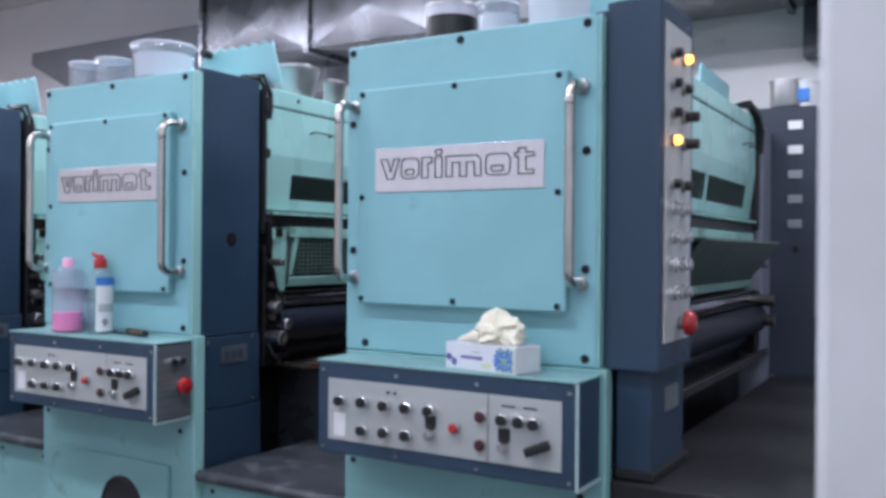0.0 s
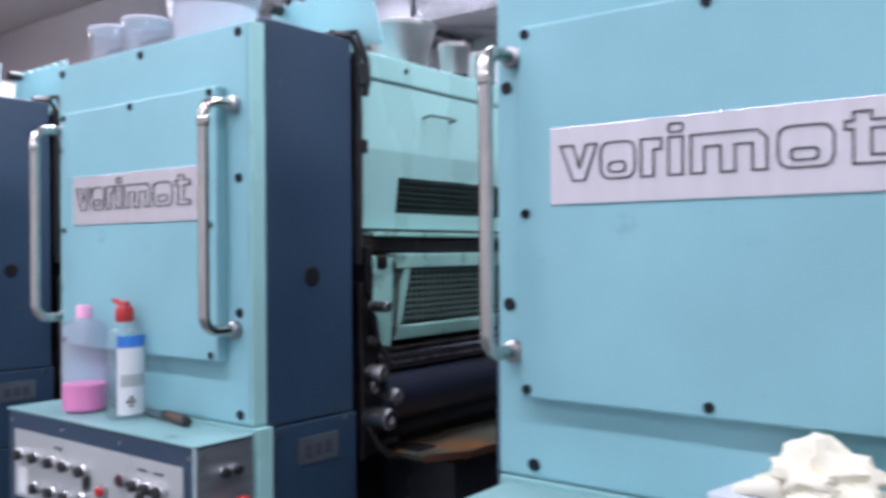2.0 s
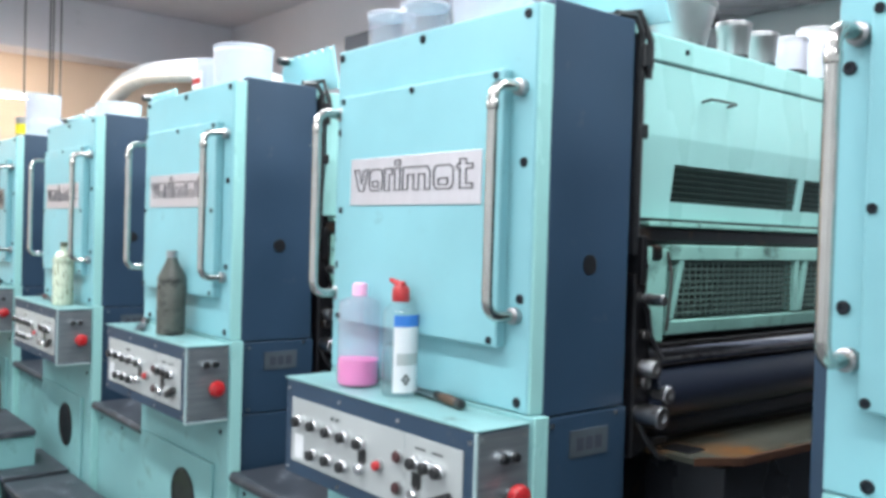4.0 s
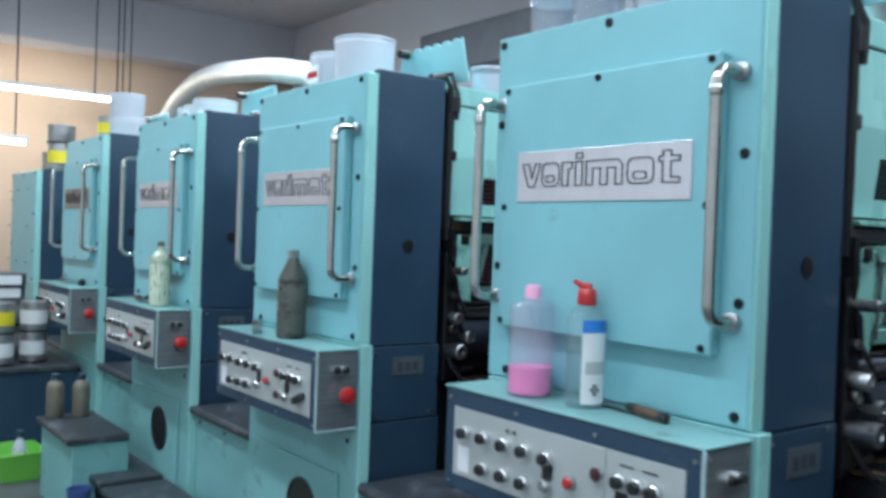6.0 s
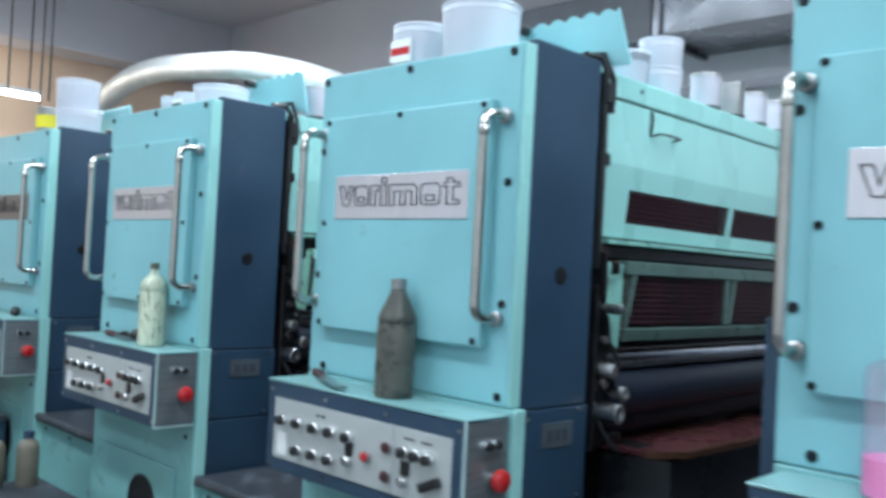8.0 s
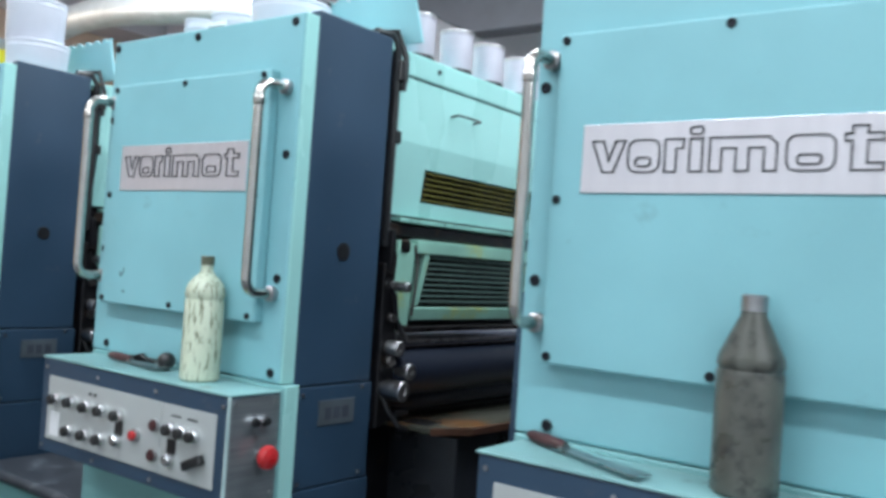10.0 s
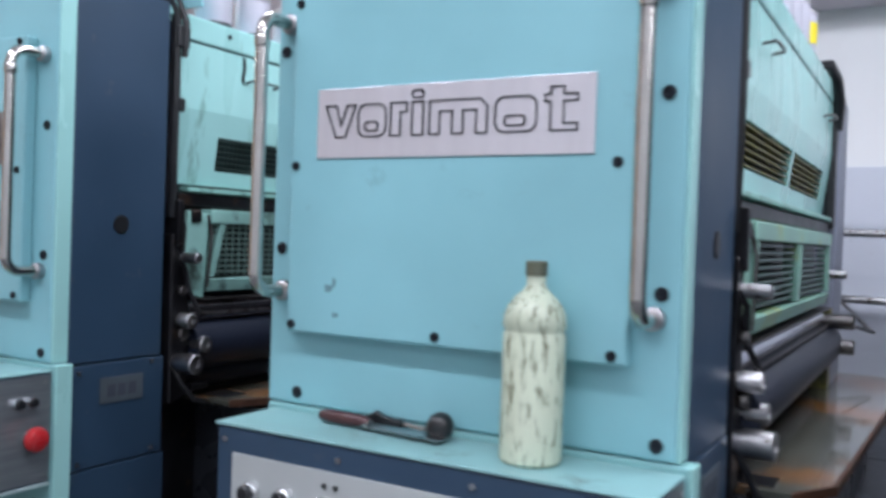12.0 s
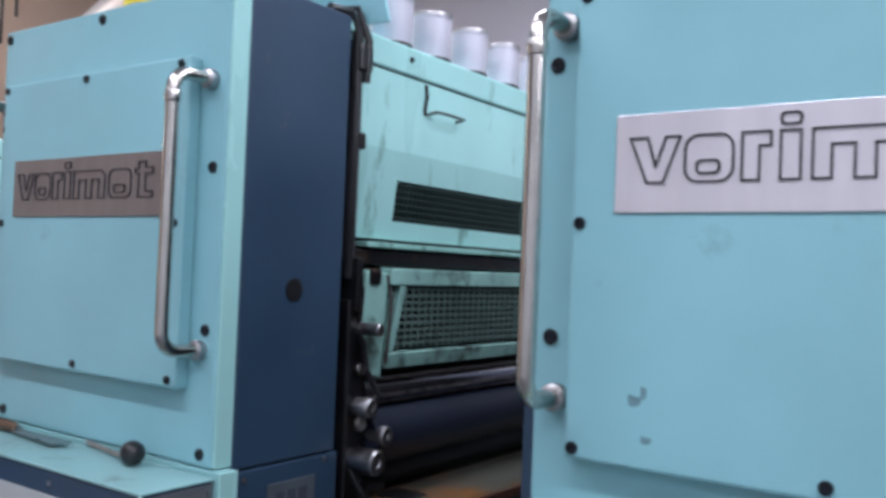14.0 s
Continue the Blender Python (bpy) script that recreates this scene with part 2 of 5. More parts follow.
LIME = surface("lime_plastic", (0.20, 0.55, 0.08), 0.4, 0, 0.08, 10, 0.01)
DARKBOTTLE = surface("grimy_grey_bottle", (0.088, 0.092, 0.080), 0.30, 0, 0.45, 14, 0.06, 80, (0.022, 0.024, 0.024), 0.55, 26.0)
CREAMBOTTLE = surface("ink_stained_cream_bottle", (0.52, 0.58, 0.45), 0.22, 0, 0.14, 9, 0.03, 90, (0.095, 0.095, 0.055), 0.56, 95.0, (1, 1, 0.22))
LATEX = surface("cream_latex", (0.84, 0.81, 0.66), 0.55, 0, 0.06, 14, 0.06, 90)
BOXCARD = surface("printed_glove_box", (0.70, 0.74, 0.80), 0.5, 0, 0.06, 9, 0.01, 200)
PURPLE = surface("purple_print", (0.16, 0.12, 0.42), 0.5, 0, 0.08, 15, 0.0)
BOXGREEN = surface("pale_green_box_end", (0.60, 0.70, 0.50), 0.5, 0, 0.06, 9, 0.01, 200)
WOOD = surface("worn_brown_handle", (0.10, 0.055, 0.032), 0.5, 0, 0.3, 20, 0.05, 80, (0.03, 0.02, 0.015), 0.3, 20.0, (6, 1, 1))
MAROON = surface("maroon_grip", (0.060, 0.019, 0.021), 0.4, 0, 0.2, 20, 0.03, 80)
AMBER = glow("amber_pilot_lamp", (1.0, 0.42, 0.06), 6.0)
TUBE = glow("fluorescent_tube", (1.0, 0.93, 0.82), 36.0)


# ---- mesh helpers ----
def box(x0, x1, y0, y1, z0, z1, bevel=0.0, bm=None):
    b = bmesh.new()
    bmesh.ops.create_cube(b, size=1)
    bmesh.ops.scale(b, vec=(x1 - x0, y1 - y0, z1 - z0), verts=b.verts)
    bmesh.ops.translate(b, vec=((x0 + x1) / 2, (y0 + y1) / 2, (z0 + z1) / 2), verts=b.verts)
    if bevel > 0:
        bmesh.ops.bevel(b, geom=b.edges[:], offset=bevel, segments=2, profile=0.5, affect="EDGES")
    return join(bm, b)


def join(bm, b):
    if bm is None:
        return b
    tmp = bpy.data.meshes.new("tmp")
    b.to_mesh(tmp)
    b.free()
    bm.from_mesh(tmp)
    bpy.data.meshes.remove(tmp)
    return bm


AXIS = {"z": Matrix.Identity(4), "x": pose(0, 0, 0, 0, 90, 0), "-x": pose(0, 0, 0, 0, -90, 0), "y": pose(0, 0, 0, -90, 0, 0), "-y": pose(0, 0, 0, 90, 0, 0)}


def lathe(profile, at=(0, 0, 0), axis="z", seg=20, bm=None, mats=None, cap=True):
    """A turned body: profile of (radius, height) along an axis. mats: a material number for each stretch."""
    b = bmesh.new()
    rings = []
    for r, h in profile:
        rings.append([b.verts.new((r * math.cos(2 * math.pi * k / seg), r * math.sin(2 * math.pi * k / seg), h)) for k in range(seg)])
    for i in range(len(rings) - 1):
        for k in range(seg):
            f = b.faces.new((rings[i][k], rings[i][(k + 1) % seg], rings[i + 1][(k + 1) % seg], rings[i + 1][k]))
            f.smooth = True
            f.material_index = mats[i] if mats else 0
    if cap:
        f = b.faces.new(rings[0][::-1])
        f.material_index = mats[0] if mats else 0
        f = b.faces.new(rings[-1])
        f.material_index = mats[-1] if mats else 0
    b.transform(Matrix.Translation(at) @ AXIS[axis])
    return join(bm, b)


def rod(r, length, at, axis="z", seg=16, bevel=0.0, bm=None):
    c = min(bevel, r * 0.6)
    prof = [(r, 0), (r, length)] if c == 0 else [(r - c, 0), (r, c), (r, length - c), (r - c, length)]
    return lathe(prof, at, axis, seg, bm)


def tube(points, r, seg=10, bm=None, closed=False):
    """A round bar swept along points."""
    b = bmesh.new()
    pts = [Vector(p) for p in points]
    rings = []
    up = None
    for i, p in enumerate(pts):
        a = pts[max(i - 1, 0)]
        c = pts[min(i + 1, len(pts) - 1)]
        d = (c - a).normalized()
        if up is None:
            up = Vector((0, 0, 1)) if abs(d.z) < 0.9 else Vector((1, 0, 0))
        s = d.cross(up).normalized()
        up = s.cross(d).normalized()
        rr = r[i] if isinstance(r, (list, tuple)) else r
        rings.append([b.verts.new(p + s * rr * math.cos(2 * math.pi * k / seg) + up * rr * math.sin(2 * math.pi * k / seg)) for k in range(seg)])
    for i in range(len(rings) - 1):
        for k in range(seg):
            b.faces.new((rings[i][k], rings[i + 1][k], rings[i + 1][(k + 1) % seg], rings[i][(k + 1) % seg])).smooth = True
    b.faces.new(rings[0])
    b.faces.new(rings[-1][::-1])
    return join(bm, b)


def prism(poly, lo, hi, plane="xz", bm=None, bevel=0.0):
    """A flat outline drawn in a plane and given thickness along the third axis."""
    b = bmesh.new()
    put = {"xz": lambda u, v, w: (u, w, v), "yz": lambda u, v, w: (w, u, v), "xy": lambda u, v, w: (u, v, w)}[plane]
    low = [b.verts.new(put(u, v, lo)) for u, v in poly]
    high = [b.verts.new(put(u, v, hi)) for u, v in poly]
    b.faces.new(low)
    b.faces.new(high[::-1])
    n = len(poly)
    for i in range(n):
        b.faces.new((low[i], high[i], high[(i + 1) % n], low[(i + 1) % n]))
    bmesh.ops.recalc_face_normals(b, faces=b.faces[:])
    if bevel > 0:
        bmesh.ops.bevel(b, geom=b.edges[:], offset=bevel, segments=1, affect="EDGES")
    return join(bm, b)


def mesh_ob(name, bm, mats):
    data = bpy.data.meshes.new(name)
    bmesh.ops.recalc_face_normals(bm, faces=bm.faces[:])
    for e in bm.edges:
        e.smooth = len(e.link_faces) == 2 and e.calc_face_angle(0.0) < 0.65
    bm.to_mesh(data)
    bm.free()
    for m in (mats if isinstance(mats, (list, tuple)) else [mats]):
        data.materials.append(m)
    return new(name, data)


def part(name, bm, mats, parent, label=""):
    ob = mesh_ob(name, bm, mats)
    ob.parent = parent
    return tagged(ob, label)


def twin(ob, parent, x=0, y=0, z=0, rz=0):
    """One more piece on the same mesh, set off from where the mesh was drawn."""
    o = new(ob.name.split(".")[0], ob.data)
    o.parent = parent
    o.matrix_local = pose(x, y, z, 0, 0, rz)
    return o


def thing(name, at, label, category, group="", turn=0):
    ob = new(name)
    ob.matrix_world = pose(*at, 0, 0, turn)
    return tagged(ob, label, category, group)


def solid(name, bm, mats, label, category, group="", at=(0, 0, 0), turn=0):
    ob = mesh_ob(name, bm, mats)
    ob.matrix_world = pose(*at, 0, 0, turn)
    return tagged(ob, label, category, group)


def setting(name, bm, mats, label, category):
    return tagged(mesh_ob(name, bm, mats), label, category, kind="structure")


# ---- the hall ----
X0, X1, Y0, Y1 = -10.6, 4.0, -5.0, 3.6
STEP_Z = 0.66
END_Z = 0.85
setting("floor", box(X0 - 0.2, X1 + 0.2, Y0 - 0.2, Y1 + 0.2, -0.15, 0), FLOOR, "dark worn concrete workshop floor", "floor")
setting("ceiling", box(X0 - 0.2, X1 + 0.2, Y0 - 0.2, Y1 + 0.2, CEIL, CEIL + 0.15), CEILING, "grey painted concrete ceiling", "ceiling")
setting("wall_north", box(X0 - 0.2, X1 + 0.2, Y1, Y1 + 0.2, 0, CEIL), WALL_W, "white plastered workshop wall behind the press", "wall")
setting("wall_south", box(X0 - 0.2, X1 + 0.2, Y0 - 0.2, Y0, 0, CEIL), WALL_W, "plain white wall along the aisle", "wall")
setting("wall_west", box(X0 - 0.2, X0, Y0, Y1, 0, CEIL), WALL_P, "peach plastered end wall", "wall")
setting("wall_east", box(X1, X1 + 0.2, Y0, Y1, 0, CEIL), WALL_W, "plain white end wall", "wall")
setting("wall_dado", box(X0, X1, Y1 - 0.012, Y1, 0.0, 1.96, 0.003), WALL_LOW, "pale lavender painted lower wall band", "wall")
setting("ceiling_beam", box(X0, X0 + 0.45, Y0, Y1, 3.44, CEIL, 0.01), CEILING, "grey painted concrete ceiling beam", "beam")
setting("wall_beam", box(X0 + 0.46, -3.6, 3.34, Y1 - 0.002, 2.79, CEIL - 0.002, 0.008), CEILING, "grey painted concrete beam along the wall", "beam")
setting("pillar", box(0.775, 1.135, -1.33, -0.97, 0, CEIL, 0.012), WHITE, "white painted square pillar", "pillar")

# ---- the press: one unit with all its parts ----
PITCH = 1.595
UL, UR = -0.835, 0.04          # edges of a unit's front cover
KNOBS = [(-0.714, 1.028), (-0.632, 1.030), (-0.552, 1.028), (-0.476, 1.029), (-0.397, 1.028), (-0.631, 0.947), (-0.551, 0.949), (-0.475, 0.949),
         (-0.163, 1.029), (-0.113, 1.028), (-0.068, 1.027)]


def outline(poly, w, y0, y1, bm):
    """A thin raised line round a closed plain shape on the nameplate."""
    n = len(poly)
    for i in range(n):
        a, b = Vector(poly[i]), Vector(poly[(i + 1) % n])
        d = (b - a).normalized()
        s = Vector((-d.y, d.x)) * w / 2
        e = d * w / 2
        q = [a - e + s, b + e + s, b + e - s, a - e - s]
        prism([tuple(v) for v in q], y0, y1, "xz", bm)
    return bm


def rounded(x0, x1, z0, z1, r, k=4):
    out = []
    for cx, cz, a0 in ((x1 - r, z1 - r, 0), (x0 + r, z1 - r, 90), (x0 + r, z0 + r, 180), (x1 - r, z0 + r, 270)):
        for i in range(k + 1):
            a = radians(a0 + 90 * i / k)
            out.append((cx + r * math.cos(a), cz + r * math.sin(a)))
    return out


def nameplate(parent, material):
    plate = part("nameplate", box(-0.697, -0.113, -0.036, -0.0325, 1.667, 1.804, 0.001), material, parent, "brushed metal nameplate")
    lo, hi, up = 1.708, 1.770, 1.792
    y0, y1, w = -0.0385, -0.0355, 0.0030
    shapes = [
        [[(-0.675, hi), (-0.650, hi), (-0.638, lo + 0.022), (-0.624, hi), (-0.604, hi), (-0.627, lo), (-0.650, lo)]],
        [rounded(-0.597, -0.533, lo, hi, 0.018), rounded(-0.581, -0.551, lo + 0.011, lo + 0.028, 0.007)],
        [[(-0.522, lo), (-0.522, hi), (-0.486, hi), (-0.486, hi - 0.018), (-0.500, hi - 0.018), (-0.500, lo)]],
        [[(-0.474, lo), (-0.474, hi), (-0.450, hi), (-0.450, lo)], rounded(-0.474, -0.450, up - 0.014, up, 0.005, 2)],
        [[(-0.436, lo), (-0.436, hi), (-0.330, hi), (-0.316, hi - 0.014), (-0.316, lo), (-0.338, lo), (-0.338, hi - 0.020), (-0.365, hi - 0.020), (-0.365, lo),
          (-0.388, lo), (-0.388, hi - 0.020), (-0.414, hi - 0.020), (-0.414, lo)]],
        [rounded(-0.300, -0.220, lo, hi, 0.018), rounded(-0.281, -0.242, lo + 0.011, lo + 0.028, 0.007)],
        [[(-0.194, lo), (-0.194, hi - 0.012), (-0.205, hi - 0.012), (-0.205, hi), (-0.194, hi), (-0.194, up - 0.009), (-0.170, up - 0.009), (-0.170, hi), (-0.145, hi),
          (-0.145, hi - 0.012), (-0.170, hi - 0.012), (-0.170, lo + 0.012), (-0.145, lo + 0.012), (-0.145, lo)]],
    ]
    for loops in shapes:
        bm = bmesh.new()
        for loop in loops:
            outline(loop, w, y0, y1, bm)
        part("mark", bm, INKLINE, plate)
    return plate


def handle(parent, x):
    pts = []
    z0, z1, out, r = 1.396, 1.949, -0.098, 0.038
    pts.append((x, -0.002, z0))
    for i in range(7):
        a = radians(90 * i / 6)
        pts.append((x, out + r - r * math.sin(a), z0 + r - r * math.cos(a)))
    for i in range(7):
        a = radians(90 * i / 6)
        pts.append((x, out + r - r * math.cos(a), z1 - r + r * math.sin(a)))
    pts.append((x, -0.002, z1))
    h = part("handle", tube(pts, 0.0135, 12), CHROME, parent, "bent chrome tube grab handle")
    for z in (z0, z1):
        part("boss", lathe([(0.020, 0), (0.021, 0.003), (0.021, 0.018), (0.018, 0.021), (0.0145, 0.022)], (x, 0.0, z), "-y", 18), STEEL, h, "turned steel boss")
    part("elbow_ring", lathe([(0.0138, 0), (0.0156, 0.003), (0.0156, 0.021), (0.0138, 0.024)], (x, out, z1 - r - 0.026), "z", 14), CHROME, h, "bright ring at the elbow")
    return h


def console(parent):
    body = part("console", box(-0.81, 0.046, -0.17, -0.001, 0.862, 1.140, 0.004), NAVY, parent, "navy steel control console")
    part("console_top", box(-0.814, 0.050, -0.174, -0.001, 1.141, 1.147, 0.002), SHELF, body, "grimy teal painted shelf top")
    part("end_plate", box(0.0465, 0.0495, -0.165, -0.004, 0.868, 1.136, 0.001), BRUSHED, body, "brushed metal end plate")
    part("edge_trim", box(0.044, 0.053, -0.176, -0.168, 0.858, 1.141, 0.002), EDGE, body)
    part("edge_trim", box(0.0465, 0.053, -0.168, -0.002, 0.856, 0.864, 0.002), EDGE, body)
    part("control_panel", box(-0.768, -0.2145, -0.1745, -0.1705, 0.905, 1.092, 0.001), SILVER, body, "satin silver control panel")
    part("control_panel", box(-0.2115, 0.006, -0.1745, -0.1705, 0.905, 1.092, 0.001), SILVER, body, "satin silver control panel")
    kn = None
    prof = [(0.0180, 0), (0.0180, 0.013), (0.0165, 0.015), (0.0150, 0.016), (0.0150, 0.027), (0.0125, 0.030)]
    for x, z in KNOBS:
        if kn is None:
            kn = part("knob", lathe(prof, (0, 0, 0), "-y", 14, None, [0, 0, 0, 1, 1]), [KNOBSTEEL, BLACK], body, "black knob in a chrome collar")
            kn.matrix_local = pose(x, -0.1745, z)
        else:
            twin(kn, body, x, -0.1745, z)
    rd = part("push_button", lathe([(0.0175, 0), (0.0175, 0.008), (0.013, 0.010), (0.013, 0.018), (0.010, 0.021)], (0, 0, 0), "-y", 14, None, [0, 0, 1, 1]),
              [STEEL, RED], body, "red push button")
    rd.matrix_local = pose(-0.317, -0.1745, 0.988)
    for x, z in ((-0.235, 1.028), (-0.235, 0.949)):
        part("push_button", lathe([(0.0165, 0), (0.0165, 0.010), (0.012, 0.012), (0.012, 0.016)], (x, -0.1745, z), "-y", 14, None, [0, 1, 1]), [STEEL, MAROON], body)
    for x, z in ((-0.397, 0.995), (-0.162, 0.985)):
        part("label_tag", box(x - 0.018, x + 0.018, -0.177, -0.1745, z - 0.019, z + 0.019), BLACK, body)
        part("key_switch", lathe([(0.017, 0), (0.017, 0.016), (0.013, 0.022)], (x, -0.1745, z - 0.034), "-y", 14), KNOBSTEEL, body, "steel key switch")
    part("selector", box(-0.038, 0.038, -0.022, 0.0, -0.013, 0.013, 0.006), BLACK, body, "black lever selector").matrix_local = pose(-0.060, -0.1745, 0.962, 0, -24, 0)
    part("inset_card", box(-0.745, -0.700, -0.1765, -0.1745, 0.918, 0.988), PAPER, body)
    for x in (-0.545, -0.520):
        part("pilot_light", rod(0.005, 0.004, (x, -0.1745, 1.066), "-y", 8), BLACK, body)
    for x in (-0.150, -0.085):
        part("caption_bar", box(x - 0.02, x + 0.02, -0.1755, -0.1745, 1.062, 1.067), INKLINE, body)
    for x in (-0.79, -0.52, -0.25, 0.026):
        for z in (0.880, 1.115):
            part("screw", rod(0.0055, 0.003, (x, -0.1705, z), "-y", 8), STEEL, body)
    for y in (-0.098, -0.062):
        part("push_button", lathe([(0.013, 0), (0.013, 0.014), (0.010, 0.024)], (0.0495, y, 1.075), "x", 12, None, [0, 1]), [KNOBSTEEL, BLACK], body)
    part("stop_button", lathe([(0.015, 0), (0.015, 0.020), (0.030, 0.022), (0.032, 0.031), (0.027, 0.042), (0.012, 0.048)], (0.0495, -0.062, 0.985), "x", 18, None, [0, 0, 1, 1, 1]),
         [STEEL, RED], body, "red mushroom emergency stop button")
    for y in (-0.15, -0.02):
        for z in (0.885, 1.12):
            part("screw", rod(0.005, 0.003, (0.0495, y, z), "x", 8), STEEL, body)
    return body


def bolts(parent):
    small = [(-0.751, 1.982), (-0.411, 1.982), (-0.072, 1.982), (-0.751, 1.653), (-0.072, 1.653), (-0.751, 1.331), (-0.411, 1.333), (-0.072, 1.331)]
    big = [(-0.813, 2.127), (-0.410, 2.127), (0.0, 2.127), (-0.812, 1.895), (-0.808, 1.484), (0.0, 1.769), (0.0, 1.437), (0.0, 1.186), (-0.756, 1.186)]
    low = [(-0.80, 0.80), (-0.01, 0.80), (-0.80, 0.10), (-0.01, 0.10)]
    first = None
    for x, z, y, k in [(*s, -0.0325, 0.75) for s in small] + [(*b, 0.0, 1.0) for b in big] + [(*b, 0.0, 0.8) for b in low]:
        if first is None:
            first = part("bolt", lathe([(0.0125, 0), (0.0125, 0.003), (0.0105, 0.005), (0.0065, 0.005), (0.0060, 0.002)], (0, 0, 0), "-y", 12), BOLT, parent, "black socket-head bolt")
            o = first
        else:
            o = twin(first, parent)
        o.matrix_local = pose(x, y, z) @ Matrix.Diagonal((k, 1, k, 1))


def press_unit(plate_material, has_handles=True):
    u = thing("press_unit", (0, 0, 0), "teal and navy printing press unit with chrome handles and console", "printing press", "press units in a row")
    part("front_cover", box(UL, UR - 0.007, 0.0, 0.05, 1.160, 2.150, 0.006), TEAL, u, "teal painted steel front cover")
    # teal fold given the paler hood colour to stand for light from the side
    part("cover_edge", box(UR - 0.008, UR, 0.004, 0.050, 1.160, 2.150, 0.003), HOOD, u, "folded cover edge, coloured paler for the light on its side")
    part("side_cover", box(-0.908, UL - 0.002, 0.10, 0.40, STEP_Z + 0.001, 1.455, 0.004), NAVY, u, "navy painted lower side cover")
    part("access_panel", box(-0.765, -0.046, -0.0325, -0.0005, 1.315, 1.997, 0.005), TEAL, u, "raised teal access panel")
    part("top_cover", box(UL + 0.004, UR - 0.002, 0.0515, 0.38, 2.135, 2.165, 0.006), HOOD, u, "pale green top plate")
    part("lower_cover", box(UL, UR + 0.015, -0.0005, 0.05, 0.0, 1.158, 0.005), TEAL_LOW, u, "scuffed teal lower cover")
    # same paler colour for the lit side of the lower fold
    part("cover_edge", box(UR + 0.014, UR + 0.022, 0.002, 0.050, 0.0, 1.158, 0.003), HOOD, u, "folded cover edge, coloured paler for the light on its side")
    part("lower_panel", box(-0.79, -0.06, -0.014, -0.001, 0.06, 0.665, 0.003), TEAL_LOW, u, "raised teal lower panel")
    part("inspection_hole", lathe([(0.118, 0), (0.118, 0.004), (0.108, 0.006), (0.104, 0.002)], (-0.318, -0.014, 0.475), "-y", 32), BLACK, u, "round black inspection window")
    part("side_cover", box(0.0, UR, 0.051, 0.358, 1.150, 2.168, 0.004), NAVY, u, "navy painted side cover")
    part("plug", lathe([(0.026, 0), (0.026, 0.002), (0.022, 0.003)], (UR, 0.205, 1.522), "x", 18), BLACK, u, "round black rubber plug")
    part("side_cover", box(0.0, UR, 0.051, 0.370, 0.868, 1.146, 0.004), NAVY, u, "navy painted lower side cover")
    part("side_cover", box(0.0, UR, 0.051, 0.380, 0.0, 0.864, 0.004), NAVY, u, "navy painted lower side cover")
    part("type_plate", box(UR, UR + 0.003, 0.150, 0.295, 1.035, 1.105, 0.001), TYPEPLATE, u, "dull metal type plate")
    for i in range(3):
        part("type_bar", box(UR + 0.003, UR + 0.0038, 0.175 + 0.035 * i, 0.200 + 0.035 * i, 1.052, 1.085), TYPEBAR, u)
    for y, z in ((0.085, 1.125), (0.325, 1.135), (0.085, 0.885), (0.330, 0.885)):
        part("screw", rod(0.006, 0.004, (UR, y, z), "x", 8), STEEL, u)
    part("cable", tube([(0.022, 0.30, 2.175), (0.030, 0.36, 2.178), (0.034, 0.385, 2.14), (0.034, 0.39, 1.95), (0.034, 0.388, 1.70), (0.028, 0.395, 1.55)], 0.014, 8), BLACK, u, "black hose down the side")
    part("cable", tube([(-0.05, 0.34, 2.19), (0.02, 0.40, 2.20), (0.05, 0.41, 2.12), (0.046, 0.41, 2.02)], 0.010, 8), BLACK, u)
    part("clamp", box(0.020, 0.055, 0.380, 0.425, 2.045, 2.11, 0.006), BLACK, u)
    part("clamp", box(0.020, 0.048, 0.380, 0.420, 1.86, 1.90, 0.006), BLACK, u)
    # scalloped duct plate standing on top
    poly = [(-0.36, 2.166), (0.100, 2.166), (0.048, 2.345)]
    xs = np.linspace(0.040, -0.345, 49)
    for i, x in enumerate(xs):
        poly.append((float(x), 2.347 - 0.018 * (1 - abs(math.sin(math.pi * i / 8))) - 0.012 * (0.06 - x)))
    poly.append((-0.36, 2.28))
    part("scalloped_plate", prism(poly, 0.42, 0.428), TEAL, u, "scalloped green ink duct plate")
    part("duct_knob", rod(0.018, 0.05, (-0.30, 0.415, 2.32), "-y", 10, 0.004), BLACK, u)
    # inner frame and body
    part("inner_frame", box(UL + 0.02, -0.005, 0.06, 0.42, 0.0, 2.13), OILY, u, "oily black inner frame")
    part("inner_frame", box(UL + 0.02, -0.06, 0.421, 2.22, 0.0, 1.30), OILY, u, "oily black inner frame")
    part("inner_frame", box(UL + 0.10, -0.03, 0.421, 2.22, 1.301, 2.05), OILY, u, "oily black inner frame")
    # navy far cover, its lit look painted as grey
    part("far_cover", box(UL, UR, 2.26, 2.56, 0.0, 2.12, 0.006), LITGREY, u, "far side cover coloured grey-blue as a lit navy side")
    part("far_hose", tube([(-0.02, 1.97, 2.185), (0.015, 2.05, 2.200), (0.030, 2.15, 2.165), (0.036, 2.22, 2.09), (0.034, 2.235, 1.98)], [0.014, 0.020, 0.024, 0.024, 0.018], 10), BLACK, u, "thick black hose over the hood end")
    part("far_bracket", box(0.0, 0.035, 2.215, 2.255, 1.60, 2.16, 0.01), BLACK, u)
    # upper hood: an upright band above a crease, a band that leans in below it with two louvred vents
    z0, z1, za, zb, zc = 1.652, 2.078, 1.700, 1.806, 1.880

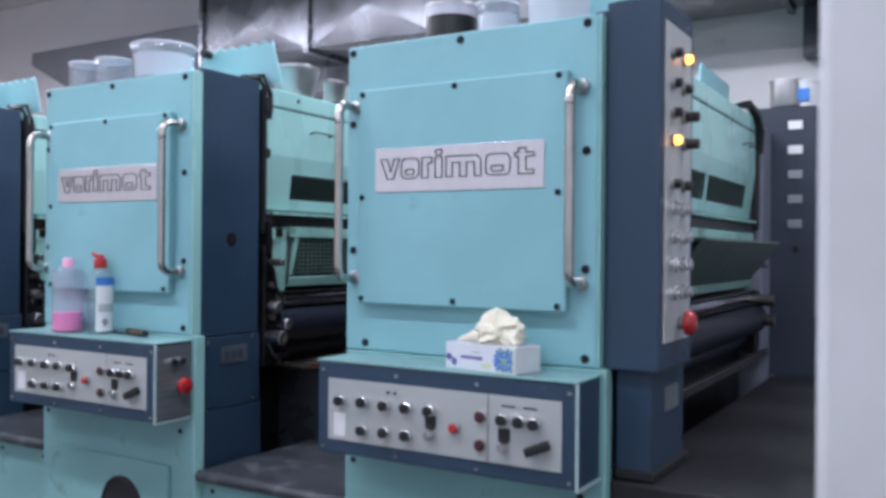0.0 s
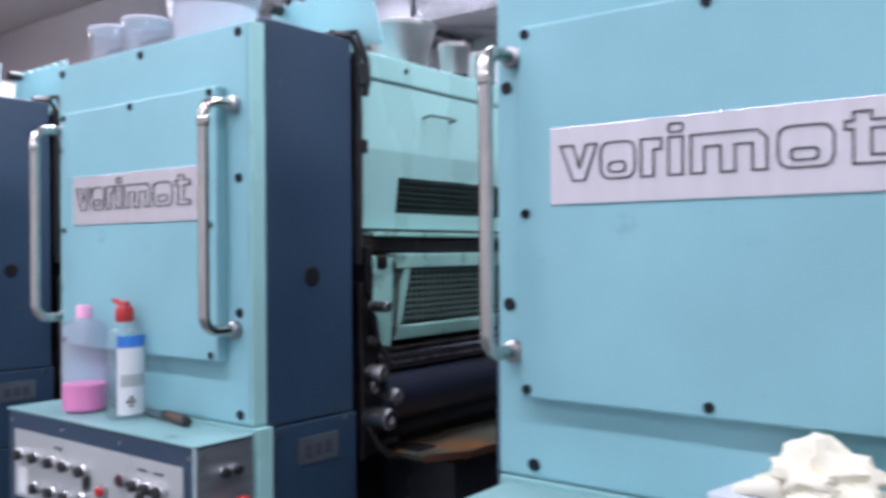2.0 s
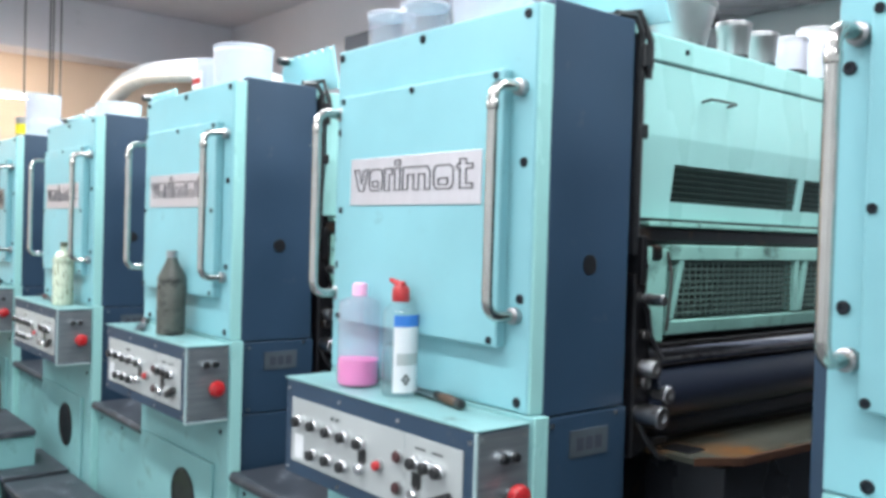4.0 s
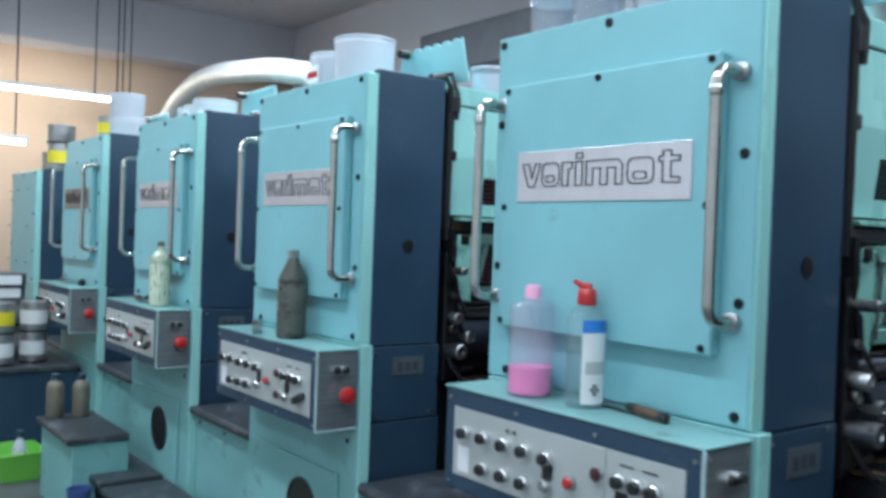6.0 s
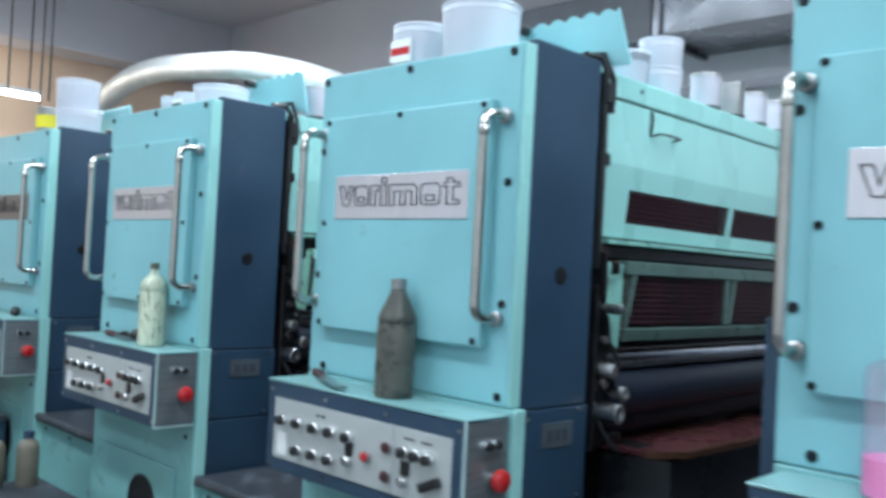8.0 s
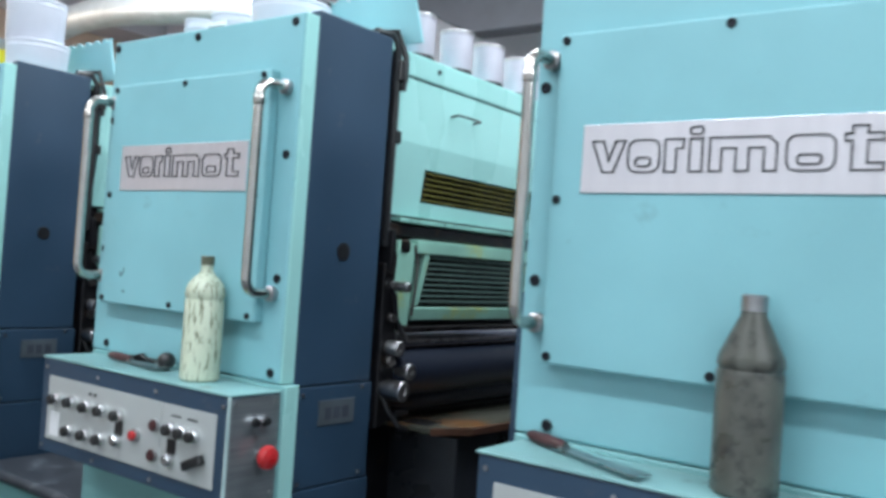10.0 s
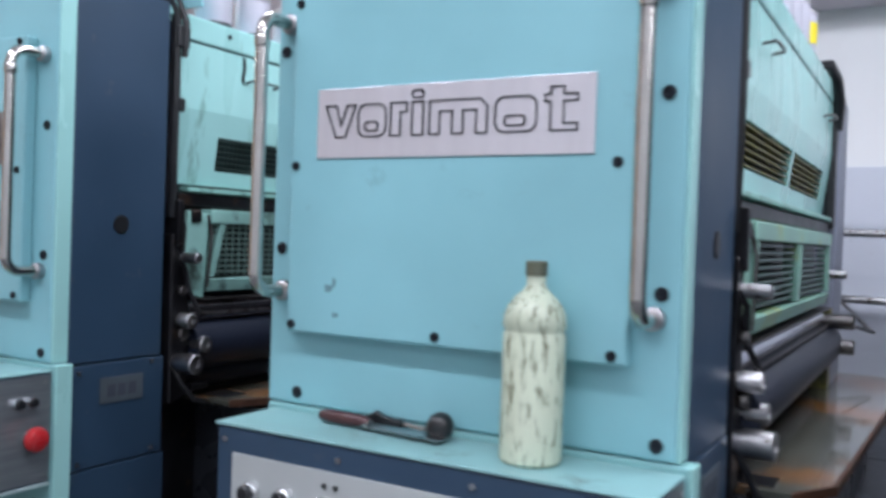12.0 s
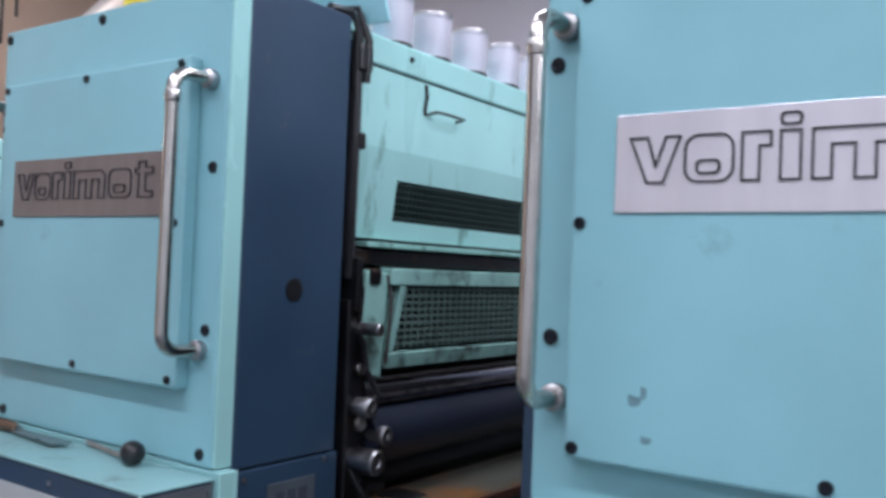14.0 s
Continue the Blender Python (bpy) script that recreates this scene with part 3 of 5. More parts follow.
    def hood_x(z):
        return 0.019 if z >= zc else 0.019 - (zc - z) * 0.125

    def hood_band(y0, y1, lo, hi):
        return prism([(hood_x(lo) - 0.042, lo), (hood_x(lo), lo), (hood_x(hi), hi), (hood_x(hi) - 0.042, hi)], y0, y1, "xz")

    for y0, y1 in ((0.424, 0.592), (1.286, 1.322), (2.042, 2.205)):
        part("hood_panel", hood_band(y0, y1, za, zb), HOOD, u)
    part("hood_panel", prism([(-0.023, zb), (hood_x(zb), zb), (0.0186, zc), (0.0160, z1 - 0.003), (0.013, z1), (-0.023, z1)], 0.424, 2.205, "xz"), HOOD, u, "pale green creased hood panel")
    part("hood_panel", hood_band(0.424, 2.205, z0, za), HOOD, u, "pale green hood panel")
    part("hood_lid", box(-0.40, 0.019, 0.428, 2.20, z1 + 0.005, 2.158, 0.006), HOOD, u, "pale green hood lid")
    part("lid_screw", rod(0.008, 0.004, (0.019, 0.62, 2.125), "x", 8), BOLT, u)
    hx = 0.016
    for y0, y1 in ((0.592, 1.286), (1.322, 2.042)):
        for i in range(6):
            z = za + 0.018 + 0.0172 * i
            f = hood_x(z)
            s = part("louvre", prism([(f - 0.040, 0), (f - 0.004, -0.006), (f - 0.004, -0.010), (f - 0.040, -0.003)], y0 + 0.002, y1 - 0.002, "xz"), GUARD_DARK, u)
            s.location = (0, 0, z)
        n = 36
        grid = bmesh.new()
        for i in range(1, n):
            y = y0 + (y1 - y0) * i / n
            prism([(hood_x(za) - 0.0036, za), (hood_x(za) - 0.0010, za), (hood_x(zb) - 0.0010, zb), (hood_x(zb) - 0.0036, zb)], y - 0.0018, y + 0.0018, "xz", grid)
        part("vent_grille", grid, GUARD_DARK, u)
    part("vent_back", box(-0.052, -0.046, 0.50, 2.15, za - 0.02, zb + 0.02), OILY, u)
    part("hood_seam", box(0.0, 0.0135, 0.440, 2.19, z1 + 0.0005, z1 + 0.0045), OILY, u)
    part("cup_handle", tube([(hx, 0.705, 1.995), (hx + 0.03, 0.705, 2.000), (hx + 0.034, 0.74, 2.0), (hx + 0.034, 0.80, 2.0), (hx + 0.03, 0.835, 2.0), (hx, 0.835, 1.995)], 0.0042, 8), OILSTEEL, u, "thin wire pull handle")
    part("cup_handle", tube([(hx, 1.93, 1.995), (hx + 0.03, 1.93, 2.000), (hx + 0.034, 1.97, 2.0), (hx + 0.034, 2.02, 2.0), (hx + 0.03, 2.06, 2.0), (hx, 2.06, 1.995)], 0.0042, 8), OILSTEEL, u, "thin wire pull handle")
    part("drip_rail", box(-0.02, 0.030, 0.46, 2.18, 1.628, 1.642, 0.003), GUARD, u)
    part("dark_rail", box(-0.02, 0.018, 0.43, 2.20, 1.585, 1.622, 0.004), OILY, u)
    # lower guard: a tilted frame with a grille
    g0, g1 = 0.555, 2.00
    part("guard_top", box(0.0, 0.050, g0 - 0.02, g1 + 0.02, 1.535, 1.578, 0.004), GUARD, u, "worn green guard frame")
    part("guard_bottom", prism([(0.005, 1.326), (0.038, 1.326), (0.047, 1.364), (0.005, 1.368)], g0 - 0.02, g1 + 0.02, "xz", None, 0.002), GUARD, u, "worn green guard frame")
    for ya, yb in ((g0 - 0.012, g0 + 0.035), (1.222, 1.225), (1.250, 1.285), (g1, g1 - 0.01)):
        part("guard_bar", prism([(ya - 0.012, 1.372), (ya + 0.012, 1.372), (yb + 0.012, 1.536), (yb - 0.012, 1.536)], 0.006, 0.047, "yz"), GUARD, u)
    for i in range(9):
        zz = 1.385 + 0.0175 * i
        part("guard_slat", box(0.010, 0.036, g0 + 0.013, g1 - 0.013, zz - 0.003, zz + 0.003), GUARD_SLAT, u)
    grid = bmesh.new()
    for i in range(1, 50):
        y = g0 + (g1 - g0) * i / 50
        box(0.036, 0.039, y - 0.0022, y + 0.0022, 1.374, 1.534, 0, grid)
    part("guard_grille", grid, GUARD_SLAT, u)
    part("guard_back", box(-0.028, -0.018, g0, g1, 1.36, 1.54), OILY, u)
    part("guard_end", prism([(0.435, 1.325), (0.520, 1.305), (0.538, 1.565), (0.448, 1.572)], 0.024, 0.040, "yz", None, 0.003), GUARD, u, "green guard end plate")
    part("pin", rod(0.016, 0.085, (0.02, 0.435, 1.430), "x", 12, 0.003), STEEL, u, "turned steel pin")
    part("pin", rod(0.016, 0.075, (0.02, 2.12, 1.430), "x", 12, 0.003), STEEL, u, "turned steel pin")
    part("strap", tube([(hx + 0.002, 0.688, 2.072), (hx + 0.006, 0.690, 2.04), (hx + 0.004, 0.684, 2.005), (hx + 0.003, 0.690, 1.99)], 0.005, 6), BLACK, u)
    part("stain", prism([(0.700, 1.905), (0.730, 1.912), (0.728, 1.902), (0.712, 1.885), (0.705, 1.890)], hx, hx + 0.0012, "yz"), GUARD_DARK, u)
    part("lever", tube([(0.040, 0.530, 1.560), (0.052, 0.535, 1.50), (0.052, 0.530, 1.42), (0.050, 0.522, 1.34)], 0.0045, 8), OILSTEEL, u, "thin steel lever")
    part("lever", tube([(0.020, 0.415, 1.60), (0.045, 0.425, 1.52), (0.035, 0.430, 1.44)], 0.010, 8), OILY, u)
    part("hose", tube([(0.02, 0.405, 1.46), (0.055, 0.43, 1.40), (0.050, 0.45, 1.33), (0.075, 0.47, 1.27), (0.06, 0.44, 1.22)], 0.008, 8), OILY, u, "oily black hose")
    part("hose", tube([(0.03, 0.40, 1.14), (0.075, 0.41, 1.06), (0.085, 0.45, 1.01), (0.06, 0.52, 0.99)], 0.008, 8), BLACK, u)
    part("blade_bar", box(-0.01, 0.045, 0.50, 2.12, 1.300, 1.306, 0.001), OILSTEEL, u, "steel ink blade")
    part("blade_bar", prism([(0.0, 1.222), (0.055, 1.246), (0.055, 1.250), (0.0, 1.228)], 0.50, 2.12, "xz"), OILSTEEL, u, "steel ink blade")
    part("nut", rod(0.018, 0.022, (0.045, 0.425, 1.205), "x", 6), OILSTEEL, u)
    part("nut", rod(0.014, 0.020, (0.045, 0.420, 1.335), "x", 6), OILSTEEL, u)
    part("bracket", box(0.0, 0.060, 0.395, 0.415, 1.47, 1.60, 0.004), OILY, u)
    part("bracket", box(0.0, 0.055, 0.47, 0.535, 1.03, 1.05, 0.004), OILY, u)
    part("latch", box(0.02, 0.05, 0.46, 0.50, 1.535, 1.575, 0.008), OILY, u)
    # rollers and their bearings
    for x, z, r, m in ((0.000, 1.270, 0.034, SHINYROLLER), (0.010, 1.165, 0.078, ROLLER), (-0.04, 1.065, 0.050, ROLLER)):
        part("roller", rod(r, 1.72, (x, 0.46, z), "y", 28, 0.004), m, u, "glossy dark ink roller")
    for x, y, z, r, ln in ((0.015, 0.425, 1.245, 0.023, 0.080), (0.020, 0.480, 1.173, 0.024, 0.080), (0.010, 0.418, 1.122, 0.030, 0.115)):
        part("journal", lathe([(r * 0.8, 0), (r * 0.86, 0.01), (r * 0.86, ln * 0.4), (r, ln * 0.42), (r, ln - 0.003), (r * 0.9, ln), (r * 0.4, ln), (r * 0.35, ln - 0.004)], (x, y, z), "x", 18), STEEL, u, "worn steel roller end")
    for y, z in ((2.12, 1.255), (2.13, 1.16)):
        part("journal", rod(0.028, 0.13, (0.0, y, z), "x", 14, 0.004), OILSTEEL, u, "oily steel roller end")
    part("bearing_block", prism([(0.39, 1.00), (0.455, 1.02), (0.470, 1.20), (0.45, 1.36), (0.40, 1.50), (0.385, 1.50)], -0.02, 0.045, "yz", None, 0.004), OILY, u, "oily bearing block")
    part("far_bearing_block", prism([(2.10, 1.00), (2.20, 1.00), (2.20, 1.30), (2.12, 1.30)], -0.02, 0.045, "yz", None, 0.004), OILY, u, "oily bearing block")
    # delivery tray with clipped corner
    tray = part("tray", prism([(-0.06, 0.54), (0.14, 0.54), (0.215, 0.66), (0.295, 2.45), (0.25, 2.62), (-0.06, 2.62)], 0.985, 1.000, "xy"), TABLE, u, "oil-stained rusty steel tray")
    part("tray_edge", prism([(0.142, 0.538), (0.219, 0.658), (0.299, 2.45), (0.289, 2.45), (0.209, 0.664), (0.140, 0.548)], 0.982, 1.003, "xy"), RUST, u, "rusty tray edge")
    part("tray_slot", box(0.0, 0.10, 0.57, 0.66, 1.000, 1.002), BLACK, u)
    part("tray_support", prism([(-0.06, 0.60), (0.16, 0.66), (0.17, 2.40), (-0.06, 2.40)], 0.0, 0.960, "xy"), DARKBOX, u, "dark oily tray support")
    if has_handles:
        handle(u, -0.011)
        handle(u, -0.794)
    bolts(u)
    console(u)
    nameplate(u, plate_material)
    return u


unit = press_unit(ALU)
units = [unit]
def recolour(u, names, old, material):
    """Another finish on the named parts of one unit."""
    made = {}
    for o in u.children:
        if o.name.split(".")[0] in names and o.data.materials[0] == old:
            if o.data not in made:
                made[o.data] = o.data.copy()
                made[o.data].materials[0] = material
            o.data = made[o.data]


def strip(u, names):
    """Takes off the parts that this unit does not have."""
    for o in list(u.children):
        if o.name.split(".")[0] in names:
            for k in [*o.children_recursive, o]:
                bpy.data.objects.remove(k)


for i in range(1, 5):
    units.append(copy_thing(unit, pose(-PITCH * i, 0, 0)))
units.append(copy_thing(unit, pose(-PITCH * 5 - 0.19, 0, 0) @ Matrix.Diagonal((1, 1, 0.925, 1))))
# the fifth plate's dark reflection is painted as a darker metal colour
recolour(units[4], ("nameplate",), ALU, ALU_REFLECTION)
strip(units[5], ("nameplate", "handle", "console", "access_panel", "scalloped_plate", "duct_knob"))
units[5]["label"] = "plain pale teal and navy end unit of the press"
recolour(units[4], ("hood_panel", "hood_lid"), HOOD, HOOD_WORN)
recolour(units[3], ("louvre", "vent_grille"), GUARD_DARK, INK_Y)
strip(units[3], ("guard_grille", "vent_grille"))
recolour(units[3], ("guard_top", "guard_bottom", "guard_bar", "guard_end"), GUARD, GUARD_Y)
recolour(units[3], ("far_bearing_block",), OILY, INK_Y)
for i in (0, 1):
    strip(units[i], ("strap", "stain"))
strip(units[3], ("strap",))
recolour(units[4], ("guard_top", "guard_bottom", "guard_bar", "guard_end"), GUARD, GUARD_GRIMY)
recolour(units[2], ("tray",), TABLE, TABLE_RED)
recolour(units[2], ("louvre", "vent_grille"), GUARD_DARK, INK_M)
recolour(units[2], ("guard_grille",), GUARD_SLAT, INK_M)
recolour(units[2], ("guard_top", "guard_bottom", "guard_bar"), GUARD, GUARD_SLAT)
recolour(units[2], ("guard_slat",), GUARD_SLAT, INK_M)
strip(units[0], ("tray", "tray_edge", "tray_slot", "tray_support"))
part("guard_flap", prism([(0.052, 1.362), (0.180, 1.528), (0.180, 1.536), (0.050, 1.536), (0.050, 1.529), (0.168, 1.528), (0.046, 1.370)], 0.60, 1.95, "xz"), GUARD_SLAT, units[0], "open dull green guard flap")
part("far_duct_plate", prism([(1.62, 2.159), (2.18, 2.159), (2.22, 2.33), (1.66, 2.34)], -0.120, -0.112, "yz"), TEAL, units[0], "teal ink duct plate on the hood")
part("foot_bar", box(0.030, 0.062, 0.50, 2.35, 0.965, 1.000, 0.004), OILSTEEL, units[0], "worn steel foot bar")
for o in list(units[0].children_recursive):
    if o.parent and o.parent.name.startswith("console") and o.name.split(".")[0] in ("end_plate", "stop_button", "push_button", "screw"):
        if o.data.vertices and max((o.matrix_local @ v.co).x for v in o.data.vertices) > 0.047:
            bpy.data.objects.remove(o)


# ---- footboards between the units, end platform, back walkway ----
def footboard():
    f = thing("footboard", (0, 0, 0), "black rubber-topped footboard with teal front between press units", "footboard", "footboards between units")
    x0, x1 = UR + 0.03, PITCH + UL - 0.004
    part("tread", box(x0, x1, 0.03, 2.60, STEP_Z - 0.03, STEP_Z, 0.004), RUBBER, f, "black ribbed tread")
    part("nosing", rod(0.022, x1 - x0, (x0, 0.018, STEP_Z - 0.018), "x", 12, 0.004), RUBBER, f, "rounded black nosing")
    part("riser", box(x0 - 0.006, x1, 0.04, 0.06, 0.0, STEP_Z - 0.032, 0.003), TEAL_LOW, f, "scuffed teal riser")
    for x in (x0 + 0.05, (x0 + x1) / 2, x1 - 0.05):
        part("screw", rod(0.009, 0.004, (x, 0.04, STEP_Z - 0.075), "-y", 8), BOLT, f)
    return f


fb = footboard()
fb.matrix_world = pose(-PITCH, 0, 0)
for i in range(2, 6):
    copy_thing(fb, pose(-PITCH * i, 0, 0))
setting("walkway", box(X0 + 0.4, -0.4, 2.605, 3.40, STEP_Z - 0.06, STEP_Z, 0.004), RUBBER, "dark worn walkway behind the press", "walkway")
setting("end_platform", box(0.065, 2.6, 0.03, 3.2, END_Z - 0.85, END_Z, 0.008), PLATFORM, "dark worn steel end platform", "platform")

# ---- control column and cabinet at the end of the press ----
def control_column():
    c = thing("control_column", (0, 0, 0), "navy upright control column with knobs and amber pilot lamps", "control panel")
    part("housing", box(0.046, 0.200, 0.030, 0.352, 1.158, 2.185, 0.005), NAVY, c, "navy steel housing")
    part("pedestal", box(0.070, 0.170, 0.062, 0.385, END_Z, 1.157, 0.004), NAVY, c, "navy steel pedestal")
    part("foot", box(0.066, 0.185, 0.055, 0.40, END_Z, END_Z + 0.03, 0.006), BLACK, c)
    p = part("control_panel", box(0.2005, 0.2045, 0.060, 0.318, 1.235, 2.125, 0.001), SILVER, c, "satin silver control panel")
    part("type_plate", box(0.1705, 0.173, 0.19, 0.32, 1.025, 1.095), BRUSHED, c)
    rows = [(2.045, "bk", "am"), (1.960, "bk", "bk"), (1.878, "bk", "sel"), (1.800, "am", "sel"), (1.679, "bk", "bk"), (1.611, "st", "st"), (1.531, "st", "st"), (1.452, "st", "st"), (1.373, "st", "st")]
    for z, a, b in rows:
        for y, k in ((0.125, a), (0.232, b)):
            if k == "am":
                part("pilot_lamp", lathe([(0.018, 0), (0.018, 0.008), (0.014, 0.010), (0.013, 0.022), (0.007, 0.027)], (0.2045, y, z), "x", 14, None, [0, 0, 1, 1]), [STEEL, AMBER], p, "lit amber pilot lamp")
            elif k == "bk":
                part("knob", lathe([(0.019, 0), (0.019, 0.008), (0.015, 0.010), (0.014, 0.026), (0.010, 0.029)], (0.2045, y, z), "x", 14, None, [0, 0, 1, 1]), [STEEL, BLACK], p, "black knob")
            elif k == "sel":
                part("selector", lathe([(0.020, 0), (0.020, 0.012), (0.015, 0.014), (0.015, 0.045), (0.011, 0.048)], (0.2045, y, z), "x", 14, None, [0, 1, 1, 1]), [STEEL, BLACK], p, "long black selector knob")
            else:
                part("switch", lathe([(0.022, 0), (0.022, 0.014), (0.016, 0.016), (0.016, 0.028), (0.010, 0.030)], (0.2045, y, z), "x", 14), KNOBSTEEL, p, "bright chrome switch")
    part("stop_button", lathe([(0.020, 0), (0.020, 0.018), (0.034, 0.020), (0.036, 0.032), (0.030, 0.044), (0.012, 0.050)], (0.2045, 0.205, 1.285), "x", 18, None, [0, 0, 1, 1, 1]), [STEEL, RED], p, "red mushroom emergency stop button")
    for z in (1.19, 2.15):
        part("screw", rod(0.006, 0.003, (0.2005, 0.29, z), "x", 8), STEEL, c)
    return c


control_column()


def drawer_cabinet():
    c = thing("cabinet", (0, 0, END_Z), "tall slate-blue steel cabinet with white label holders", "cabinet")
    part("body", box(-0.06, 0.255, 2.49, 3.00, 0.0, 1.395, 0.005), CABINET, c, "slate-blue steel body")
    # thin sheet added to colour the cabinet's lit side paler
    part("side_panel", box(0.2555, 0.2585, 2.495, 2.995, 0.002, 1.390, 0.001), LITGREY, c, "added side sheet, paler grey as the lit side")
    part("plinth", box(-0.065, 0.262, 2.483, 2.489, 0.0, 0.312, 0.002), CABINET, c)
    for i, z in enumerate((2.147, 2.020, 1.892, 1.765, 1.637)):
        part("label_holder", box(0.125, 0.195, 2.482, 2.490, z - END_Z - 0.022, z - END_Z + 0.022, 0.002), PAPER if i < 2 else BRUSHED, c, "small white label holder")
        part("lock", rod(0.006, 0.004, (0.165, 2.490, z - END_Z - 0.055), "-y", 8), BLACK, c)
    part("lock", rod(0.014, 0.010, (0.165, 2.490, 0.66), "-y", 10), BLACK, c)
    return c


drawer_cabinet()


# ---- vessels ----
def tin(r, h, at, body=TIN, band=None, label="metal ink tin standing on the press hood", group="ink tins", name="ink_tin", taper=1.0, lid=True):
    t = thing(name, at, label, "tin", group)
    rb = r * taper
    part("body", lathe([(rb * 0.97, 0), (rb, 0.006), (r, h - 0.012), (r * 1.03, h - 0.010), (r * 1.03, h - 0.002), (r * 0.97, h)], (0, 0, 0), "z", 24), body, t)
    part("rim", lathe([(r * 1.035, h - 0.006), (r * 1.05, h), (r * 1.035, h + 0.004), (r * 0.95, h + 0.003)], (0, 0, 0), "z", 24), TIN, t)
    # narrow black ring round the foot of the tin
    part("base_rim", lathe([(rb * 1.0, 0.0), (rb * 1.035, 0.002), (rb * 1.035, 0.012), (rb * 1.0, 0.014)], (0, 0, 0), "z", 24), BLACK, t)
    if band:
        part("label", lathe([(r * (taper + 0.25 * (1 - taper)) + 0.0012, h * 0.28), (r * (taper + 0.75 * (1 - taper)) + 0.0016, h * 0.74)], (0, 0, 0), "z", 24, None, None, False), band, t, "paper label band")
    return t


def tub(r, h, at, material=TUB, fill=None, label="translucent white plastic tub on the press top", lidded=False, tag=None):
    t = thing("plastic_tub", at, label, "tub", "tubs on the press")
    part("body", lathe([(r * 0.92, 0), (r * 0.95, 0.006), (r * 0.985, h - 0.030), (r * 0.998, h - 0.029), (r * 0.998, h - 0.026), (r * 0.988, h - 0.024), (r * 1.0, h), (r * 0.965, h), (r * 0.96, h - 0.01), (r * 0.92, 0.012)], (0, 0, 0), "z", 28), material, t)
    part("rim", lathe([(r * 1.003, h - 0.010), (r * 1.022, h - 0.008), (r * 1.022, h - 0.002), (r * 1.003, h + 0.001)], (0, 0, 0), "z", 28), TUB, t)
    if fill:
        part("contents", lathe([(r * 0.84, 0.013), (r * 0.90, h * 0.72), (r * 0.6, h * 0.74)], (0, 0, 0), "z", 24), fill, t)
    if tag:
        part("label", box(-r * 0.5, r * 0.5, -r * 1.005, -r * 0.93, h * 0.2, h * 0.66, 0.002), PAPER, t, "white label")
        part("stripe", box(-r * 0.46, r * 0.46, -r * 1.012, -r * 1.004, h * 0.34, h * 0.50), tag, t)
    return t


CT = 1.1475
TOP = 2.1655
LID = 2.1585


def bx(i):
    return -PITCH * i


# tubs on the tops of the units
tub(0.130, 0.150, (bx(1) - 0.335, 0.19, TOP), CLEARTUB, WHITE, "large clear plastic tub part full of white paste")
tub(0.075, 0.108, (bx(1) - 0.57, 0.13, TOP), CLEARTUB, None, "clear plastic tub on the press top")
tub(0.075, 0.108, (bx(1) - 0.74, 0.13, TOP), CLEARTUB, None, "clear plastic tub on the press top")
tub(0.125, 0.185, (bx(2) - 0.32, 0.21, TOP), TUB, None, "large white plastic ink tub on the press top")
tub(0.095, 0.165, (bx(2) - 0.60, 0.22, TOP), TUB, None, "grey plastic tub with a red striped label", False, RED)
tub(0.12, 0.095, (bx(3) - 0.26, 0.22, TOP), TUB)
tub(0.085, 0.095, (bx(3) - 0.53, 0.24, TOP), TUB, None, "white plastic tub with a dark label", False, BLACK)
tub(0.06, 0.10, (bx(3) - 0.71, 0.24, TOP), TUB)
tub(0.12, 0.12, (bx(4) - 0.14, 0.22, TOP), TUB)
tub(0.115, 0.17, (bx(4) - 0.17, 0.22, TOP + 0.122), TUB, None, "white plastic tub stacked on another")
tin(0.10, 0.16, (bx(4) - 0.48, 0.22, TOP), TIN, YELLOW, "metal ink tin with yellow label on the press top")
tin(0.10, 0.22, (bx(5) - 0.30, 0.22, TOP * 0.925 + 0.001), TIN, YELLOW, "metal ink tin with yellow label on the press top")
tin(0.11, 0.15, (bx(5) - 0.30, 0.22, TOP * 0.925 + 0.227), TIN, None, "metal ink tin stacked on another")
tin(0.10, 0.16, (bx(5) - 0.56, 0.24, TOP * 0.925 + 0.001), TIN)
tub(0.075, 0.145, (-0.44, 0.30, TOP), CLEARTUB, WHITE, "clear plastic tub on the press top")
tin(0.085, 0.16, (-0.62, 0.30, TOP), TIN_WHITE, BLACK, "white tin with dark label on the press top")
tub(0.10, 0.17, (-0.20, 0.26, TOP), TUB)

# pots and tins in a row on the hood lids
tin(0.108, 0.140, (bx(1) - 0.095, 0.735, LID), TIN, None, "tapered aluminium pot on the press hood", "pots on the hood", "aluminium_pot", 0.74)
tin(0.054, 0.110, (bx(1) - 0.04, 0.945, LID), TIN, None, "tapered aluminium pot on the press hood", "pots on the hood", "aluminium_pot", 0.85)
tin(0.052, 0.105, (bx(1) - 0.04, 1.105, LID), TIN, None, "tapered aluminium pot on the press hood", "pots on the hood", "aluminium_pot", 0.88)
tin(0.055, 0.12, (bx(1) - 0.04, 1.29, LID), TIN_WHITE)
tin(0.065, 0.19, (bx(1) - 0.06, 1.50, LID), TIN_WHITE)
tub(0.080, 0.115, (bx(2) - 0.085, 0.68, LID), CLEARTUB, WHITE, "clear plastic tub with white contents")
tub(0.078, 0.105, (bx(2) - 0.085, 0.90, LID), TUB)
tub(0.078, 0.100, (bx(2) - 0.085, 0.90, LID + 0.107), TUB, None, "white plastic tub stacked on another")
